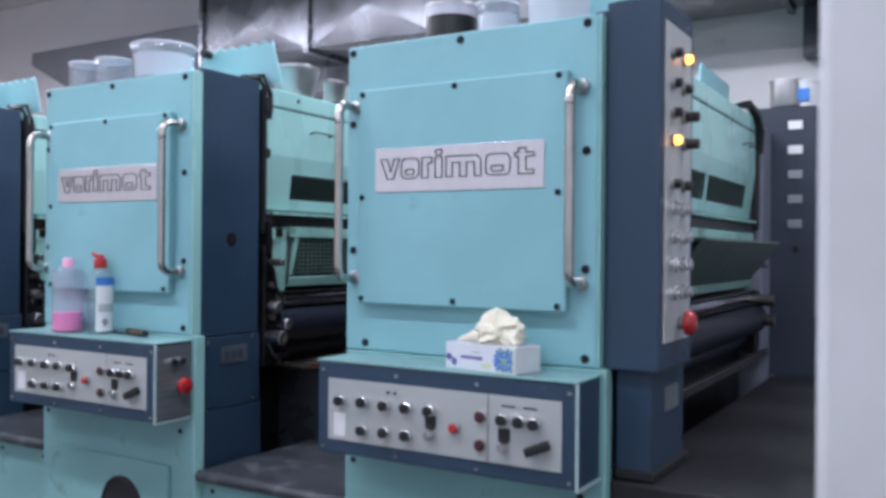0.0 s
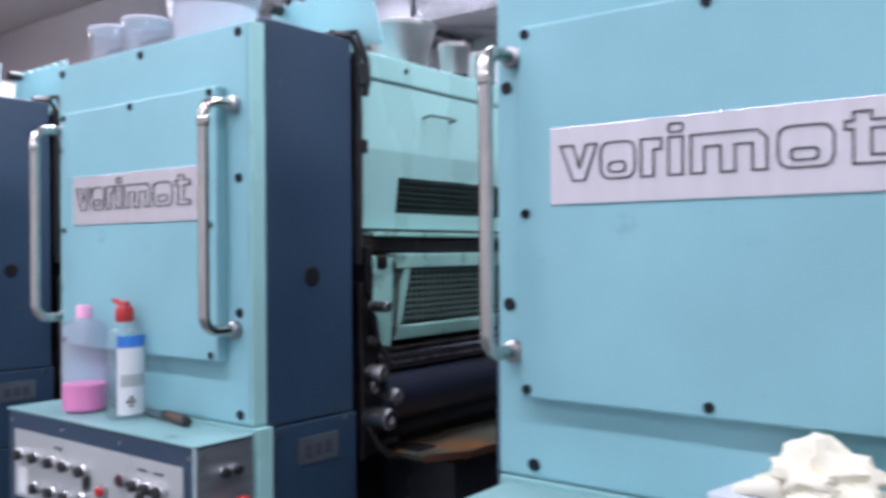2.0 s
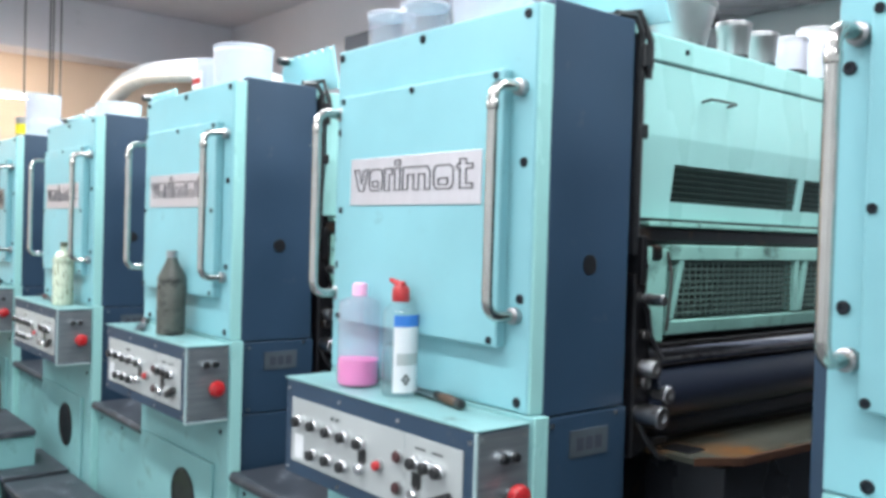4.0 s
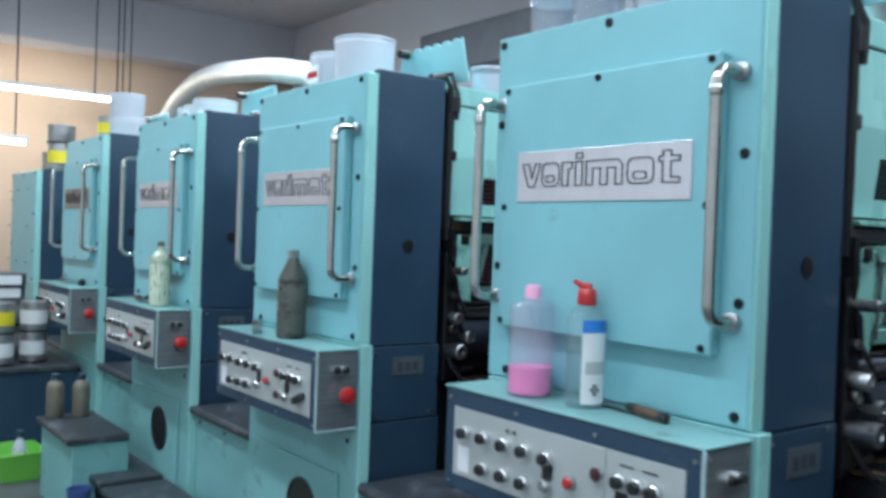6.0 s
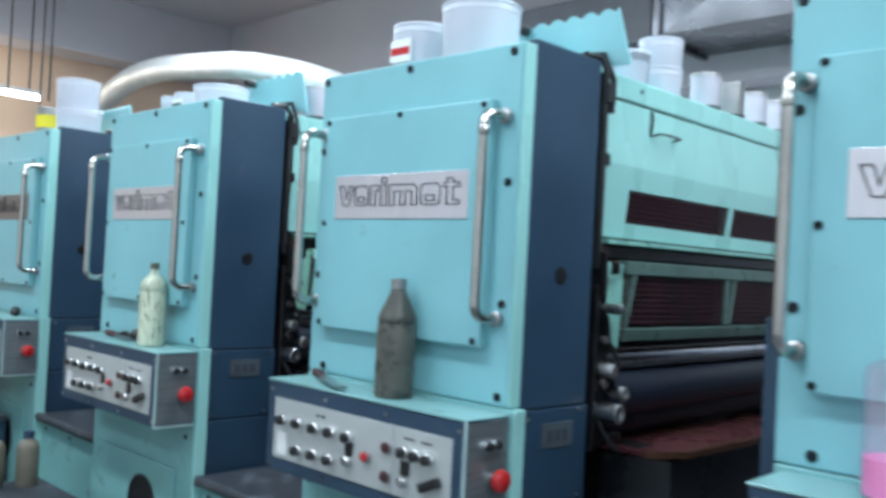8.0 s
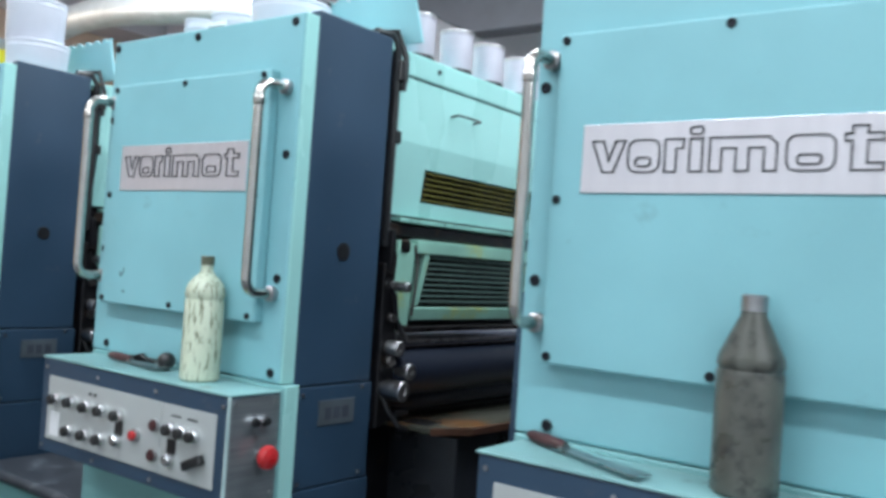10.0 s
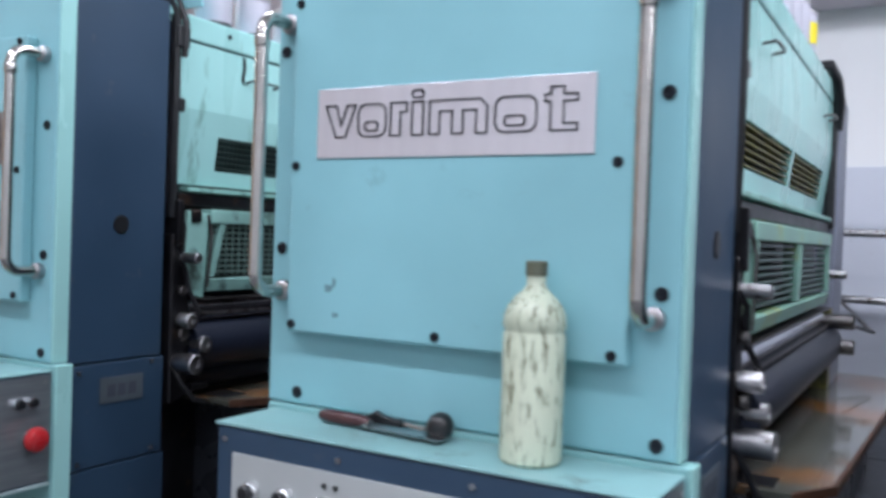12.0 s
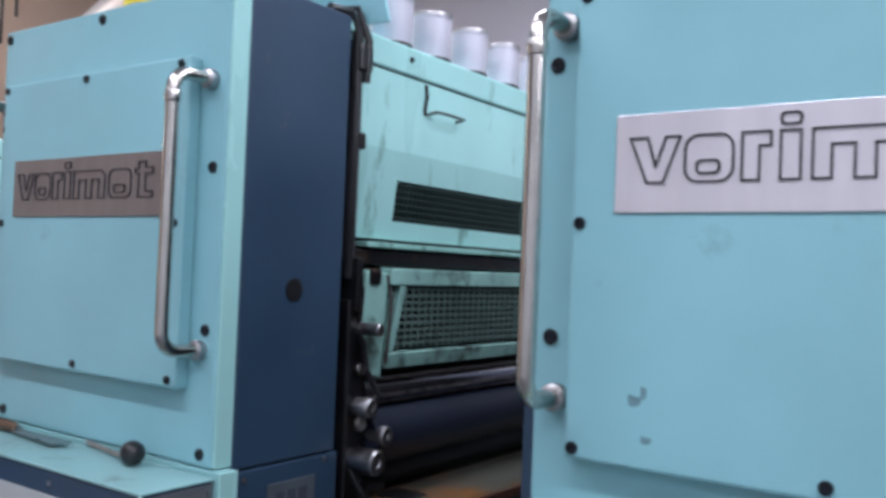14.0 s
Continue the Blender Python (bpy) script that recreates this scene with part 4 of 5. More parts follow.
for j, y in enumerate((1.16, 1.36, 1.56, 1.76)):
    tin(0.055, 0.130, (bx(2) - 0.045, y, LID), TIN_WHITE if j != 1 else TIN)
for y in (0.575, 0.79, 0.99, 1.20, 1.37, 1.53):
    tin(0.056, 0.142, (bx(3) - 0.045, y, LID), TIN_WHITE)
tin(0.056, 0.150, (bx(3) - 0.045, 1.70, LID), TIN_WHITE, YELLOW, "white ink tin with a yellow label")
for y in (0.62, 0.80, 0.99, 1.18, 1.37):
    tin(0.058, 0.135, (bx(4) - 0.055, y, LID), TIN_WHITE)
tin(0.09, 0.15, (0.10, 2.62, 2.2465), TIN, None, "metal tin on the steel cabinet")
ib = thing("ink_bucket", (0.18, 2.64, 2.2465), "white ink bucket with a blue label", "bucket")
part("body", lathe([(0.075, 0), (0.085, 0.13), (0.090, 0.132), (0.090, 0.145), (0.08, 0.148)], (0, 0, 0), "z", 24), WHITE, ib)
part("label", box(-0.045, 0.035, -0.088, -0.075, 0.035, 0.10, 0.002), BLUE, ib, "blue label")

# things on the consoles
pb = thing("spray_bottle", (bx(1) - 0.575, -0.075, CT), "translucent pink plastic bottle part full of pink fluid", "bottle", "bottles on the consoles")
part("body", lathe([(0.054, 0), (0.060, 0.006), (0.060, 0.234), (0.058, 0.241), (0.050, 0.246), (0.030, 0.254), (0.0215, 0.257), (0.021, 0.262)], (0, 0, 0), "z", 28), PINKWALL, pb)
part("fluid", lathe([(0.052, 0.004), (0.0575, 0.010), (0.0575, 0.076), (0.045, 0.077)], (0, 0, 0), "z", 28), PINK, pb, "pink fluid")
part("cap", lathe([(0.0215, 0.258), (0.0225, 0.260), (0.0215, 0.264), (0.0215, 0.288), (0.019, 0.293), (0.012, 0.295)], (0, 0, 0), "z", 20), PINKCAP, pb, "pink screw cap")
wb = thing("squirt_bottle", (bx(1) - 0.385, -0.070, CT), "clear bottle with red flip cap and white label", "bottle", "bottles on the consoles")
part("body", lathe([(0.044, 0), (0.048, 0.006), (0.048, 0.222), (0.046, 0.230), (0.039, 0.240), (0.026, 0.251), (0.019, 0.256), (0.018, 0.262)], (0, 0, 0), "z", 26), CLEAR, wb)
part("fluid", lathe([(0.042, 0.004), (0.045, 0.010), (0.045, 0.135), (0.030, 0.136)], (0, 0, 0), "z", 24), CLEARFLUID, wb, "clear fluid")
part("fluid_line", lathe([(0.0445, 0.134), (0.0475, 0.1345), (0.0475, 0.1375), (0.0445, 0.138)], (0, 0, 0), "z", 24), CLEAR, wb)
lab = bmesh.new()
lb = lathe([(0.0490, 0.015), (0.0490, 0.190)], (0, 0, 0), "z", 32, None, None, False)
bmesh.ops.delete(lb, geom=[f for f in lb.faces if f.calc_center_median().x < 0.030], context="FACES")
part("label", join(lab, lb), PAPER, wb, "white printed label")
lb = lathe([(0.0492, 0.191), (0.0492, 0.222)], (0, 0, 0), "z", 32, None, None, False)
bmesh.ops.delete(lb, geom=[f for f in lb.faces if f.calc_center_median().x < 0.030], context="FACES")
part("label_band", join(bmesh.new(), lb), BLUE, wb, "blue label band")
for a, z in ((-40, 0.040), (-48, 0.050), (-32, 0.050), (-40, 0.060)):
    part("hazard_mark", box(-0.005, 0.005, -0.0505, -0.0495, z - 0.004, z + 0.004), INKLINE, wb).matrix_local = pose(0, 0, 0, 0, 0, a + 115)
lb = lathe([(0.0493, 0.088), (0.0493, 0.120)], (0, 0, 0), "z", 32, None, None, False)
bmesh.ops.delete(lb, geom=[f for f in lb.faces if f.calc_center_median().x < 0.034], context="FACES")
part("print_block", join(bmesh.new(), lb), SILVER, wb, "grey block of fine print")
part("cap", lathe([(0.023, 0.256), (0.025, 0.260), (0.024, 0.290), (0.019, 0.297)], (0, 0, 0), "z", 20), RED, wb, "red screw cap")
part("flip_lid", tube([(0.008, 0.002, 0.298), (-0.014, -0.005, 0.304), (-0.034, -0.012, 0.314)], [0.013, 0.009, 0.006], 8), RED, wb, "open red flip lid")

db = thing("oil_bottle", (bx(2) - 0.325, -0.080, CT), "grimy dark grey plastic bottle with a conical neck", "bottle", "bottles on the consoles")
part("body", lathe([(0.052, 0), (0.057, 0.006), (0.057, 0.205), (0.054, 0.212), (0.057, 0.220), (0.055, 0.235), (0.022, 0.305), (0.021, 0.318)], (0, 0, 0), "z", 28), DARKBOTTLE, db)
part("cap", lathe([(0.023, 0.312), (0.023, 0.338), (0.019, 0.341)], (0, 0, 0), "z", 18), STEEL, db, "grey screw cap")


def cream_bottle(at):
    cb = thing("solvent_bottle", at, "cream plastic bottle streaked with dried dark ink", "bottle", "bottles on the consoles")
    part("body", lathe([(0.048, 0), (0.053, 0.006), (0.053, 0.214), (0.0505, 0.218), (0.0505, 0.221), (0.054, 0.228), (0.0525, 0.246), (0.046, 0.263), (0.034, 0.277), (0.022, 0.288), (0.0165, 0.297), (0.0165, 0.318)], (0, 0, 0), "z", 28), CREAMBOTTLE, cb)
    part("cap", lathe([(0.0185, 0.312), (0.0185, 0.334), (0.016, 0.337)], (0, 0, 0), "z", 18), OLIVE, cb, "grimy screw cap")
    return cb


cream_bottle((bx(3) - 0.190, -0.080, CT))


def knife(at, turn, grip, label, length=0.17):
    k = thing("ink_knife", at, label, "ink knife", "ink knives", turn)
    part("grip", lathe([(0.008, 0), (0.0125, 0.015), (0.0138, 0.06), (0.0115, 0.105), (0.009, 0.12)], (0, 0, 0.016), "x", 12), grip, k, "worn handle")
    part("blade", prism([(0.115, -0.010), (0.13, -0.016), (0.12 + length, -0.022), (0.12 + length, 0.022), (0.13, 0.016), (0.115, 0.010)], 0.010, 0.0125, "xy"), STEEL, k, "steel blade")
    part("ferrule", rod(0.0105, 0.014, (0.108, 0, 0.0125), "x", 10), STEEL, k)
    return k


pk = knife((bx(1) - 0.150, -0.052, CT - 0.0015), 168, WOOD, "palette knife with worn brown handle lying on the console", 0.15)
part("end_cap", lathe([(0.006, -0.014), (0.0125, -0.010), (0.0135, 0.006), (0.0125, 0.014)], (0, 0, 0.016), "x", 12), BLACK, pk, "black handle end")
part("collar", lathe([(0.0120, 0.098), (0.0128, 0.102), (0.0118, 0.128)], (0, 0, 0.016), "x", 12), BLACK, pk, "black handle collar")
knife((bx(2) - 0.79, -0.010, CT - 0.0015), -24, MAROON, "ink knife with dark red handle lying on the console", 0.22)
knife((bx(3) - 0.65, -0.055, CT - 0.0015), -3, MAROON, "ink knife with dark red handle lying on the console")
knife((bx(4) - 0.72, -0.040, CT - 0.0015), -3, WOOD, "grey ink knife lying on the console", 0.20)


def spanner(at, turn):
    s = thing("socket_key", at, "steel key with a round black knob on the console", "tool", "socket keys", turn)
    part("shaft", tube([(-0.24, 0, 0.008), (-0.05, 0, 0.010), (0.0, 0, 0.024)], 0.006, 8), STEEL, s)
    part("ball_knob", lathe([(0.026 * math.sin(math.pi * (k + 0.6) / 10.2), 0.026 - 0.026 * math.cos(math.pi * (k + 0.6) / 10.2)) for k in range(10)], (0, 0, 0), "z", 16), BLACK, s, "black ball knob")
    return s


spanner((bx(3) - 0.385, -0.045, CT), -20)
spanner((bx(4) - 0.150, -0.050, CT), -12)
cl = thing("clip", (bx(3) - 0.535, -0.018, CT), "small black clip lying on the console", "clip", "", 15)
part("jaw", prism([(-0.045, 0), (-0.035, 0.016), (-0.008, 0.030), (0.012, 0.020), (0.046, 0.016), (0.046, 0)], -0.010, 0.010, "xz", None, 0.002), BLACK, cl)


def glove_box():
    g = thing("glove_box", (-0.245, -0.085, CT), "white and blue cardboard glove box with gloves pulled out", "glove box", "", -12)
    part("carton", box(-0.130, 0.125, -0.058, 0.058, 0, 0.075, 0.002), BOXCARD, g, "printed white carton")
    part("end_print", box(0.1252, 0.1262, -0.054, 0.054, 0.004, 0.071), PAPER, g, "plain white printed end")
    part("corner_print", rounded_patch(0.060, 0.122, 0.003, 0.072), BOXGREEN, g, "pale green printed corner")
    part("print_bar", box(-0.070, 0.010, -0.0592, -0.0584, 0.032, 0.040), PURPLE, g, "purple printed bar")
    part("print_bar", box(-0.030, 0.002, -0.0592, -0.0584, 0.050, 0.054), EDGE, g, "pale printed bar")
    part("print_patch", box(0.004, 0.042, -0.0590, -0.0584, 0.010, 0.024), BOXGREEN, g)
    petal = None
    for ring, count, r in ((0.013, 6, 0.0058), (0.024, 11, 0.0062), (0.034, 16, 0.0050)):
        for k in range(count):
            x, z = 0.088 + ring * math.cos(k * 2 * math.pi / count), 0.036 + ring * math.sin(k * 2 * math.pi / count)
            if not (0.007 < z < 0.068 and 0.050 < x < 0.118):
                continue
            if petal is None:
                petal = part("print_petal", rod(0.0062, 0.0008, (0, 0, 0), "-y", 8), BLUE, g, "blue printed petal")
                o = petal
            else:
                o = twin(petal, g)
            o.matrix_local = pose(x, -0.0592, z) @ Matrix.Diagonal((r / 0.0062, 1, r / 0.0062, 1))
    part("print_centre", rod(0.0055, 0.0009, (0.088, -0.0592, 0.036), "-y", 8), LIME, g)
    for fx, fz in ((-0.116, 0.032), (-0.096, 0.020)):
        for k in range(5):
            a = k * 1.2566
            part("print_flower", rod(0.0050, 0.0008, (fx + 0.0065 * math.cos(a), -0.0586, fz + 0.0065 * math.sin(a)), "-y", 8), PURPLE, g)
    b = bmesh.new()
    bmesh.ops.create_icosphere(b, subdivisions=4, radius=1)
    for v in b.verts:
        p = v.co.copy()
        q = noise.noise(p * 2.1 + Vector((3, 1, 2))) * 0.50 + noise.noise(p * 5.3) * 0.26 + (0.5 - abs(noise.noise(p * 9.0))) * 0.14 - 0.05
        s = 1 + q
        v.co = Vector((p.x * 0.085 * s, p.y * 0.046 * s, p.z * 0.046 * s + 0.030 * math.exp(-((p.x) ** 2 + p.y ** 2) * 3) + 0.016))
        v.co.z = max(v.co.z, -0.006)
    for f in b.faces:
        f.smooth = True
    bmesh.ops.translate(b, vec=(0.02, 0, 0.082), verts=b.verts)
    part("glove_finger", tube([(0.05, -0.01, 0.10), (0.085, -0.02, 0.096), (0.11, -0.028, 0.080)], [0.02, 0.014, 0.010], 10), LATEX, g)
    part("glove_finger", tube([(-0.03, -0.02, 0.095), (-0.07, -0.03, 0.088), (-0.10, -0.03, 0.080)], [0.02, 0.012, 0.008], 10), LATEX, g)
    part("glove_finger", tube([(0.02, 0, 0.105), (0.028, 0.0, 0.130), (0.034, -0.004, 0.140)], [0.018, 0.012, 0.006], 10), LATEX, g)
    part("glove", b, LATEX, g, "crumpled cream latex gloves")
    return g


def rounded_patch(x0, x1, z0, z1):
    return box(x0, x1, -0.0588, -0.0582, z0, z1)


glove_box()

# ---- ducts and fixtures ----
def flex_duct():
    d = thing("flexible_duct", (-8.4, 1.6, 0), "silver foil flexible ventilation duct arching above the press", "duct")
    ctrl = [(-1.75, 0, 0.02), (-1.72, 0, 1.2), (-1.55, 0, 2.25), (-1.15, 0, 2.72), (-0.6, 0, 2.96), (0.0, 0, 3.02), (0.8, 0, 2.96), (1.45, 0.05, 2.88), (1.90, 0.40, 2.76), (2.12, 0.95, 2.52), (2.20, 1.30, 1.90), (2.20, 1.33, 0.67)]
    pts, rad = [], []
    n = 190
    for i in range(n):
        f = i / (n - 1) * (len(ctrl) - 1)
        k = min(int(f), len(ctrl) - 2)
        u = f - k
        p = [Vector(ctrl[min(max(k + j, 0), len(ctrl) - 1)]) for j in (-1, 0, 1, 2)]
        pts.append(0.5 * ((2 * p[1]) + (p[2] - p[0]) * u + (2 * p[0] - 5 * p[1] + 4 * p[2] - p[3]) * u * u + (3 * p[1] - p[0] - 3 * p[2] + p[3]) * u ** 3))
        rad.append(0.097 + 0.003 * (i % 2))
    part("hose", tube(pts, rad, 20), FOIL, d)
    return d


flex_duct()


def box_duct():
    d = thing("air_duct", (0, 0, 2.98), "galvanised rectangular air duct with flanged joints under the ceiling", "duct")
    y0, y1, z0, z1 = 2.75, 3.35, 0.0, 0.52
    xs = [-4.4 + 1.1 * i for i in range(6)]
    for a, b in zip(xs[:-1], xs[1:]):
        m = bmesh.new()
        # shell with cross-broken faces
        for pts in ([(a, y0, z0), (b, y0, z0), (b, y0, z1), (a, y0, z1)], [(a, y0, z0), (a, y1, z0), (b, y1, z0), (b, y0, z0)],
                    [(a, y1, z0), (a, y1, z1), (b, y1, z1), (b, y1, z0)], [(a, y0, z1), (b, y0, z1), (b, y1, z1), (a, y1, z1)]):
            vs = [m.verts.new(p) for p in pts]
            c = sum((v.co for v in vs), Vector()) / 4
            nrm = (vs[1].co - vs[0].co).cross(vs[3].co - vs[0].co).normalized()
            if nrm.dot(c - Vector(((a + b) / 2, (y0 + y1) / 2, (z0 + z1) / 2))) < 0:
                nrm = -nrm
            cv = m.verts.new(c + nrm * 0.022)
            for i in range(4):
                m.faces.new((vs[i], vs[(i + 1) % 4], cv))
        bmesh.ops.remove_doubles(m, verts=m.verts[:], dist=0.0005)
        part("duct_section", m, GALV, d, "cross-creased galvanised section")
        fl = bmesh.new()
        for q in ((y0 - 0.03, y0 - 0.001, z0 - 0.03, z1 + 0.03), (y1 + 0.001, y1 + 0.03, z0 - 0.03, z1 + 0.03), (y0, y1, z0 - 0.03, z0 - 0.001), (y0, y1, z1 + 0.001, z1 + 0.03)):
            box(a - 0.02, a + 0.02, *q, 0, fl)
        part("flange", fl, GALV, d)
    part("duct_wrap", prism([(-6.7, 0.22), (-6.2, -0.02), (-4.46, -0.02), (-4.46, 0.34), (-6.7, 0.34)], y0 + 0.02, y0 + 0.17, "xz", None, 0.01), DUCTDARK, d, "dark wrapped duct end")
    for x in xs[::3]:
        part("hanger", rod(0.008, CEIL - 2.98 - z1, (x + 0.4, (y0 + y1) / 2, z1 + 0.02), "z", 8), OILY, d)
    return d


box_duct()
jb = thing("cable_box", (0.24, Y1, 2.70), "dark grey steel cable box mounted on the wall", "cable box")
part("body", box(-0.19, 0.19, -0.16, -0.001, 0, 0.42, 0.006), CABINET, jb)
part("lid", box(-0.175, 0.175, -0.168, -0.1605, 0.015, 0.405, 0.003), CABINET, jb, "screwed lid")
part("gland", rod(0.022, 0.05, (0.05, -0.08, -0.05), "z", 12), BLACK, jb)


def wall_lamp(at, length):
    w = thing("fluorescent_lamp", at, "lit fluorescent batten hung before the peach wall", "lamp", "fluorescent lamps")
    part("housing", box(-0.02, 0.02, -length / 2, length / 2, 0.026, 0.065, 0.004), WHITE, w)
    part("tube", rod(0.018, length - 0.06, (0, -length / 2 + 0.03, 0), "y", 12), TUBE, w, "glowing tube")
    for y in (-length / 2 + 0.01, length / 2 - 0.03):
        part("end_cap", box(-0.02, 0.02, y, y + 0.02, -0.02, 0.022), WHITE, w)
    for y in (-length / 2 + 0.15, length / 2 - 0.12):
        part("rod", rod(0.008, CEIL - at[2] - 0.066, (0, y, 0.066), "z", 8), OILY, w)
    return w


wall_lamp((X0 + 0.7, 0.24, 2.88), 2.08)
wall_lamp((X0 + 0.7, -0.02, 2.355), 0.66)
# housings for the area lights, all of them out of view
for lx, ly, lz in [(*p, 3.95) for p in AISLE_LAMPS + REAR_FILL] + [(*p, 3.60) for p in BACK_FILL]:
    cl = thing("ceiling_lamp", (lx, ly, lz), "unseen batten housing added above an area light", "lamp", "ceiling lamps")
    part("housing", box(-1.2, 1.2, -0.10, 0.10, 0.0, 0.05, 0.004), WHITE, cl)
    for x in (-0.9, 0.9):
        part("rod", rod(0.006, CEIL - lz - 0.05, (x, 0, 0.05), "z", 8), OILY, cl)
for x, y, ln in ((-9.2, 0.74, 1.25), (-9.2, 1.00, 1.45), (-9.2, 1.07, 1.30)):
    solid("conduit", rod(0.008, ln, (0, 0, 0), "z", 8), OILSTEEL, "thin grey conduit hanging from the ceiling", "conduit", "conduits", (x, y, CEIL - ln))


def railing(x0, x1, y, base, posts):
    r = thing("handrail", (0, 0, base), "grey tubular steel handrail on the walkway", "handrail", "handrails")
    for z in (0.945, 0.63):
        part("rail", rod(0.019, x1 - x0, (x0, y, z), "x", 12, 0.004), STEEL, r, "grey tubular rail")
    for x in posts:
        part("post", rod(0.021, 0.94, (x, y, 0), "z", 12), CABINET, r)
        part("base_plate", box(x - 0.05, x + 0.05, y - 0.05, y + 0.05, 0, 0.012, 0.002), CABINET, r)
    return r


rl = railing(-6.6, -4.44, 3.12, STEP_Z, (-6.5, -5.5, -4.51))
part("brace", tube([(-4.83, 3.10, 0.655), (-4.66, 3.02, 0.50), (-4.64, 3.01, 0.49), (-4.83, 3.10, 0.53)], 0.009, 8), STEEL, rl, "thin bent steel brace")
cup = thing("paper_cup", (-4.66, 3.02, STEP_Z), "white paper cup standing on the walkway", "cup")
part("body", lathe([(0.030, 0), (0.040, 0.098), (0.043, 0.100), (0.043, 0.105), (0.038, 0.105), (0.029, 0.004)], (0, 0, 0), "z", 20), PAPER, cup)
part("rim", lathe([(0.0425, 0.099), (0.045, 0.103), (0.0425, 0.107), (0.038, 0.106)], (0, 0, 0), "z", 20), PAPER, cup)
railing(-3.9, -0.7, 3.12, STEP_Z, (-3.8, -2.3, -0.8))
railing(0.45, 2.4, 3.05, END_Z, (0.55, 1.4, 2.3))
setting("kerb", box(X0 + 0.4, -0.4, 3.405, 3.58, 0.0, STEP_Z + 0.04, 0.006), LEDGE, "dusty beige kerb at the foot of the wall", "kerb")

# ---- steps and clutter by the far units ----
def step_box(at, w, d, h, label, paint=None):
    paint = paint or CABINET
    s = thing("step", at, label, "step", "steps beside the press")
    part("tread", box(-w / 2, w / 2, -d, 0, h - 0.035, h, 0.008), RUBBER, s, "black ribbed tread")
    part("side", box(-w / 2 + 0.02, -w / 2 + 0.05, -d + 0.03, -0.001, 0, h - 0.036, 0.003), paint, s)
    part("side", box(w / 2 - 0.05, w / 2 - 0.02, -d + 0.03, -0.001, 0, h - 0.036, 0.003), paint, s)
    part("riser", box(-w / 2 + 0.051, w / 2 - 0.051, -d + 0.03, -d + 0.05, 0, h - 0.036, 0.002), paint if paint == TEAL_LOW else OILY, s, "plain riser")
    return s


step_box((-5.49, -0.15, 0), 0.68, 0.32, 0.45, "teal step with black tread beside the press", TEAL_LOW)
step_box((-5.27, -0.02, 0), 0.55, 0.33, 0.25, "low step with worn black tread beside the press")
step_box((-4.60, -0.02, 0), 0.70, 0.34, 0.24, "low step with worn black tread beside the press")
step_box((-7.05, -0.05, 0), 1.00, 0.62, 0.62, "dark step with black tread loaded with tins", NAVY)


def basket(at):
    b = thing("plastic_basket", at, "lime green plastic basket on the floor", "basket", "green baskets")
    m = bmesh.new()
    lo, hi, h = (0.13, 0.10), (0.17, 0.135), 0.17
    q = [(-1, -1), (1, -1), (1, 1), (-1, 1)]
    v0 = [m.verts.new((s * lo[0], t * lo[1], 0)) for s, t in q]
    v1 = [m.verts.new((s * hi[0], t * hi[1], h)) for s, t in q]
    v2 = [m.verts.new((s * (hi[0] - 0.008), t * (hi[1] - 0.008), h)) for s, t in q]
    v3 = [m.verts.new((s * (lo[0] - 0.006), t * (lo[1] - 0.006), 0.008)) for s, t in q]
    m.faces.new(v0[::-1]), m.faces.new(v3)
    for a, c in ((v0, v1), (v1, v2), (v2, v3)):
        for i in range(4):
            m.faces.new((a[i], a[(i + 1) % 4], c[(i + 1) % 4], c[i]))
    part("shell", m, LIME, b)
    rim = bmesh.new()
    for i in range(4):
        s, t = q[i]
        s2, t2 = q[(i + 1) % 4]
        tube([(s * hi[0], t * hi[1], h), (s2 * hi[0], t2 * hi[1], h)], 0.008, 8, rim)
    part("rim", rim, LIME, b)
    return b


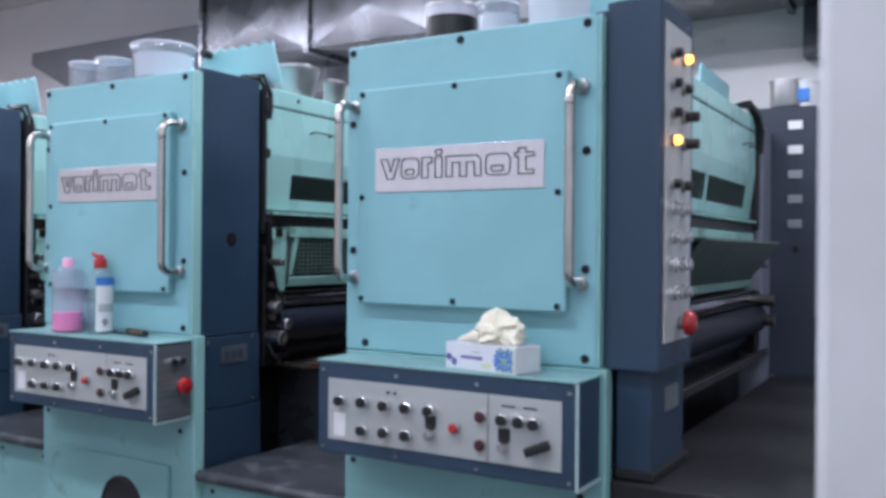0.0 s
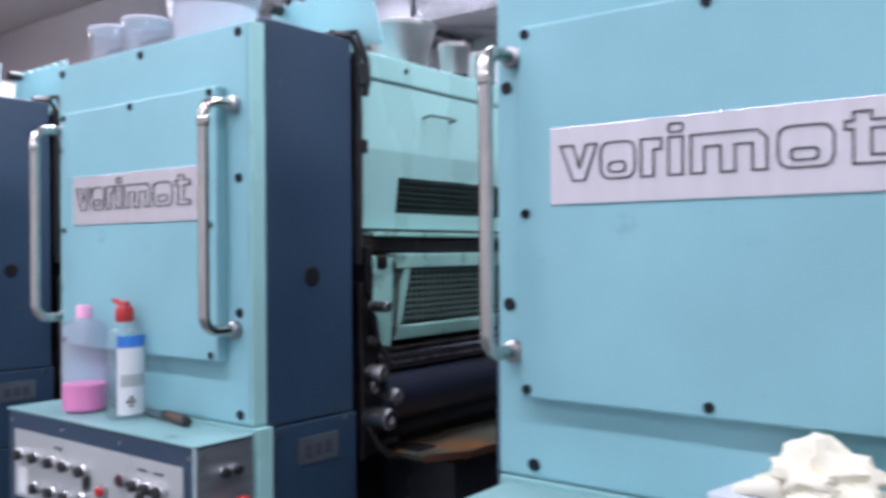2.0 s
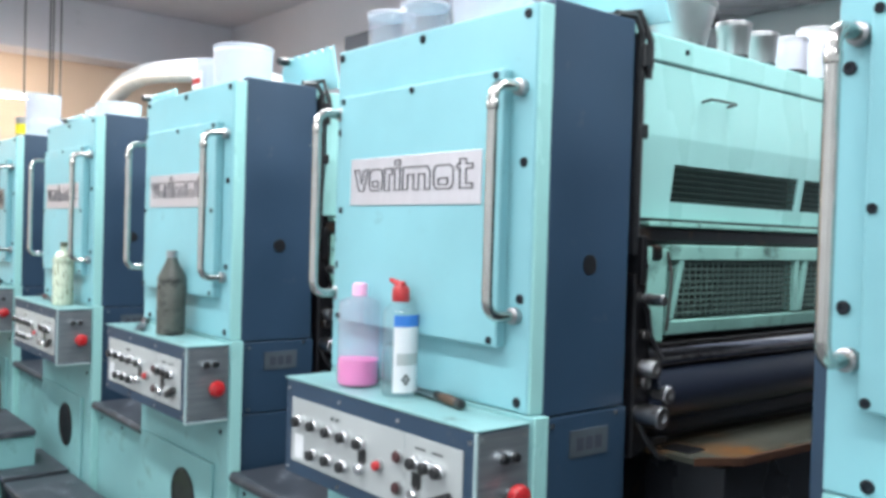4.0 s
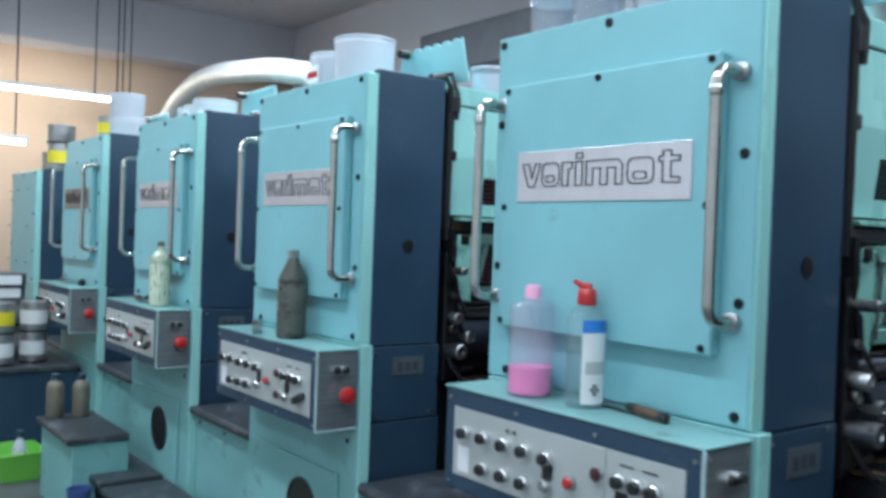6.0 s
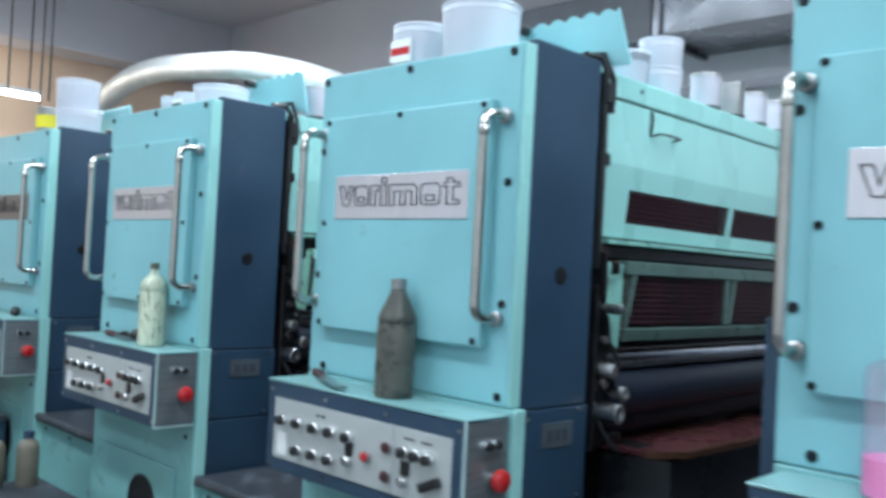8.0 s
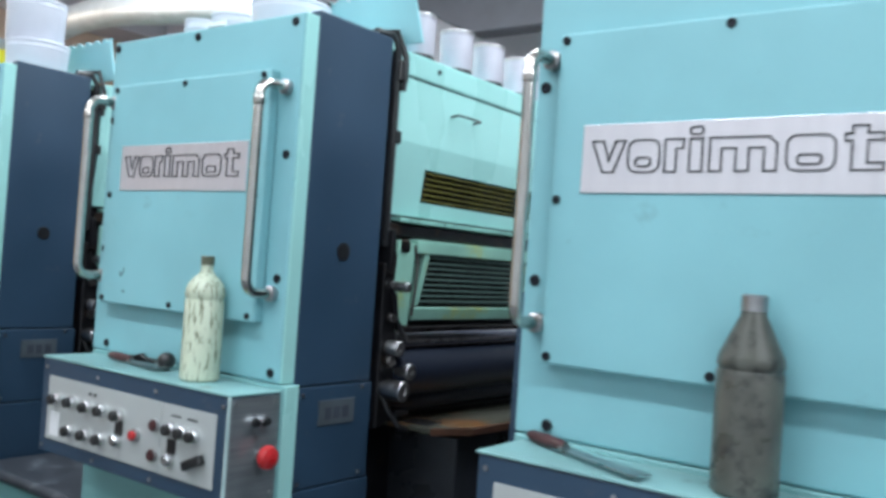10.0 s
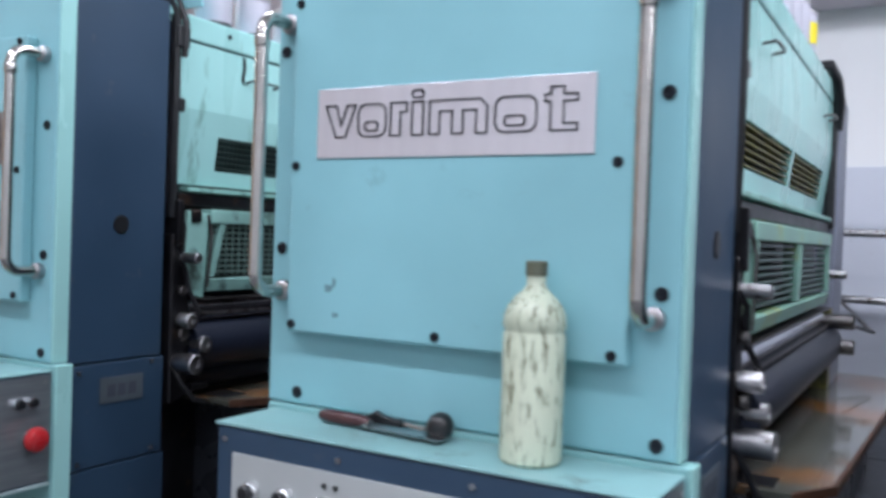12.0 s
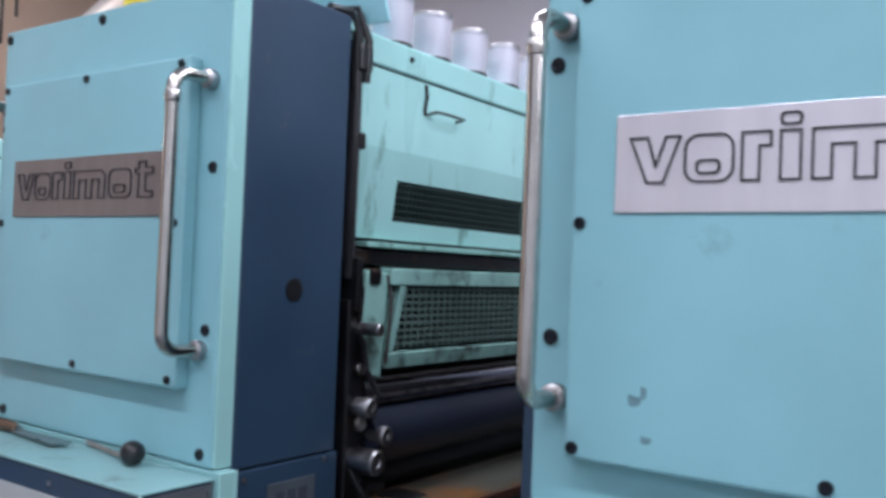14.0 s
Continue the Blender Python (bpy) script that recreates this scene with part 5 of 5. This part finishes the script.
basket((-6.25, -0.48, 0))
basket((-4.90, -0.64, 0))
sb = thing("spray_bottle", (-6.25, -0.46, 0.012), "white plastic bottle with blue cap in the green basket", "bottle", "", 20)
part("body", lathe([(0.04, 0), (0.044, 0.006), (0.044, 0.15), (0.03, 0.20), (0.016, 0.22), (0.016, 0.235)], (0, 0, 0), "z", 18), TUB, sb)
part("cap", lathe([(0.022, 0.23), (0.022, 0.265), (0.018, 0.27)], (0, 0, 0), "z", 14), NAVY, sb)
rb = thing("blue_bin", (-5.10, -0.42, 0), "small blue plastic bin beside the step", "bin")
part("body", lathe([(0.045, 0), (0.060, 0.20), (0.063, 0.20), (0.063, 0.208), (0.055, 0.208), (0.042, 0.01)], (0, 0, 0), "z", 20), surface("blue_plastic", (0.06, 0.10, 0.30), 0.45), rb)
for x, y in ((-5.76, -0.385), (-5.71, -0.255)):
    ob = thing("oil_bottle", (x, y, 0.4505), "dusty tan plastic bottle on the step", "bottle", "tan bottles")
    part("body", lathe([(0.044, 0), (0.048, 0.006), (0.048, 0.17), (0.040, 0.195), (0.020, 0.21), (0.018, 0.22)], (0, 0, 0), "z", 18), TAN, ob)
    part("cap", lathe([(0.024, 0.216), (0.024, 0.245), (0.02, 0.248)], (0, 0, 0), "z", 14), NAVY, ob)
for k, (x, y) in enumerate(((-6.72, -0.50), (-6.80, -0.28), (-7.02, -0.46), (-7.25, -0.35))):
    tin(0.085, 0.20, (x, y, 0.6205), TIN, PAPER, "metal ink tin with white label on the step", "tins on the step")
    tin(0.085, 0.20, (x, y, 0.826), TIN, YELLOW if k == 0 else PAPER, "metal ink tin stacked on another", "tins on the step")
for z, dx in ((1.032, 0.0), (1.122, 0.02)):
    cb = thing("carton", (-7.10 + dx, -0.42, z), "dark carton with a white label stacked on tins", "carton", "cartons")
    part("body", box(-0.17, 0.17, -0.11, 0.11, 0, 0.088, 0.003), CABINET, cb)
    part("label", box(-0.05, 0.17, -0.1115, -0.1102, 0.012, 0.076), PAPER, cb)
    part("label", box(0.1702, 0.1712, -0.08, 0.08, 0.012, 0.076), PAPER, cb)

# paint chips near the corner of one access panel
for dx, z, w, h in ((0.112, 1.409, 0.017, 0.011), (0.131, 1.357, 0.012, 0.007), (0.126, 1.421, 0.007, 0.013)):
    poly = [(-0.772 + dx + w * math.cos(a) * (0.7 + 0.5 * noise.noise((a, z, dx * 30))), z + h * math.sin(a) * (0.7 + 0.5 * noise.noise((a * 1.7, dx * 9, z)))) for a in [k * 0.698 for k in range(9)]]
    part("paint_chip", prism(poly, -0.0331, -0.0324, "xz"), CHIP, units[3], "small dark paint chip")
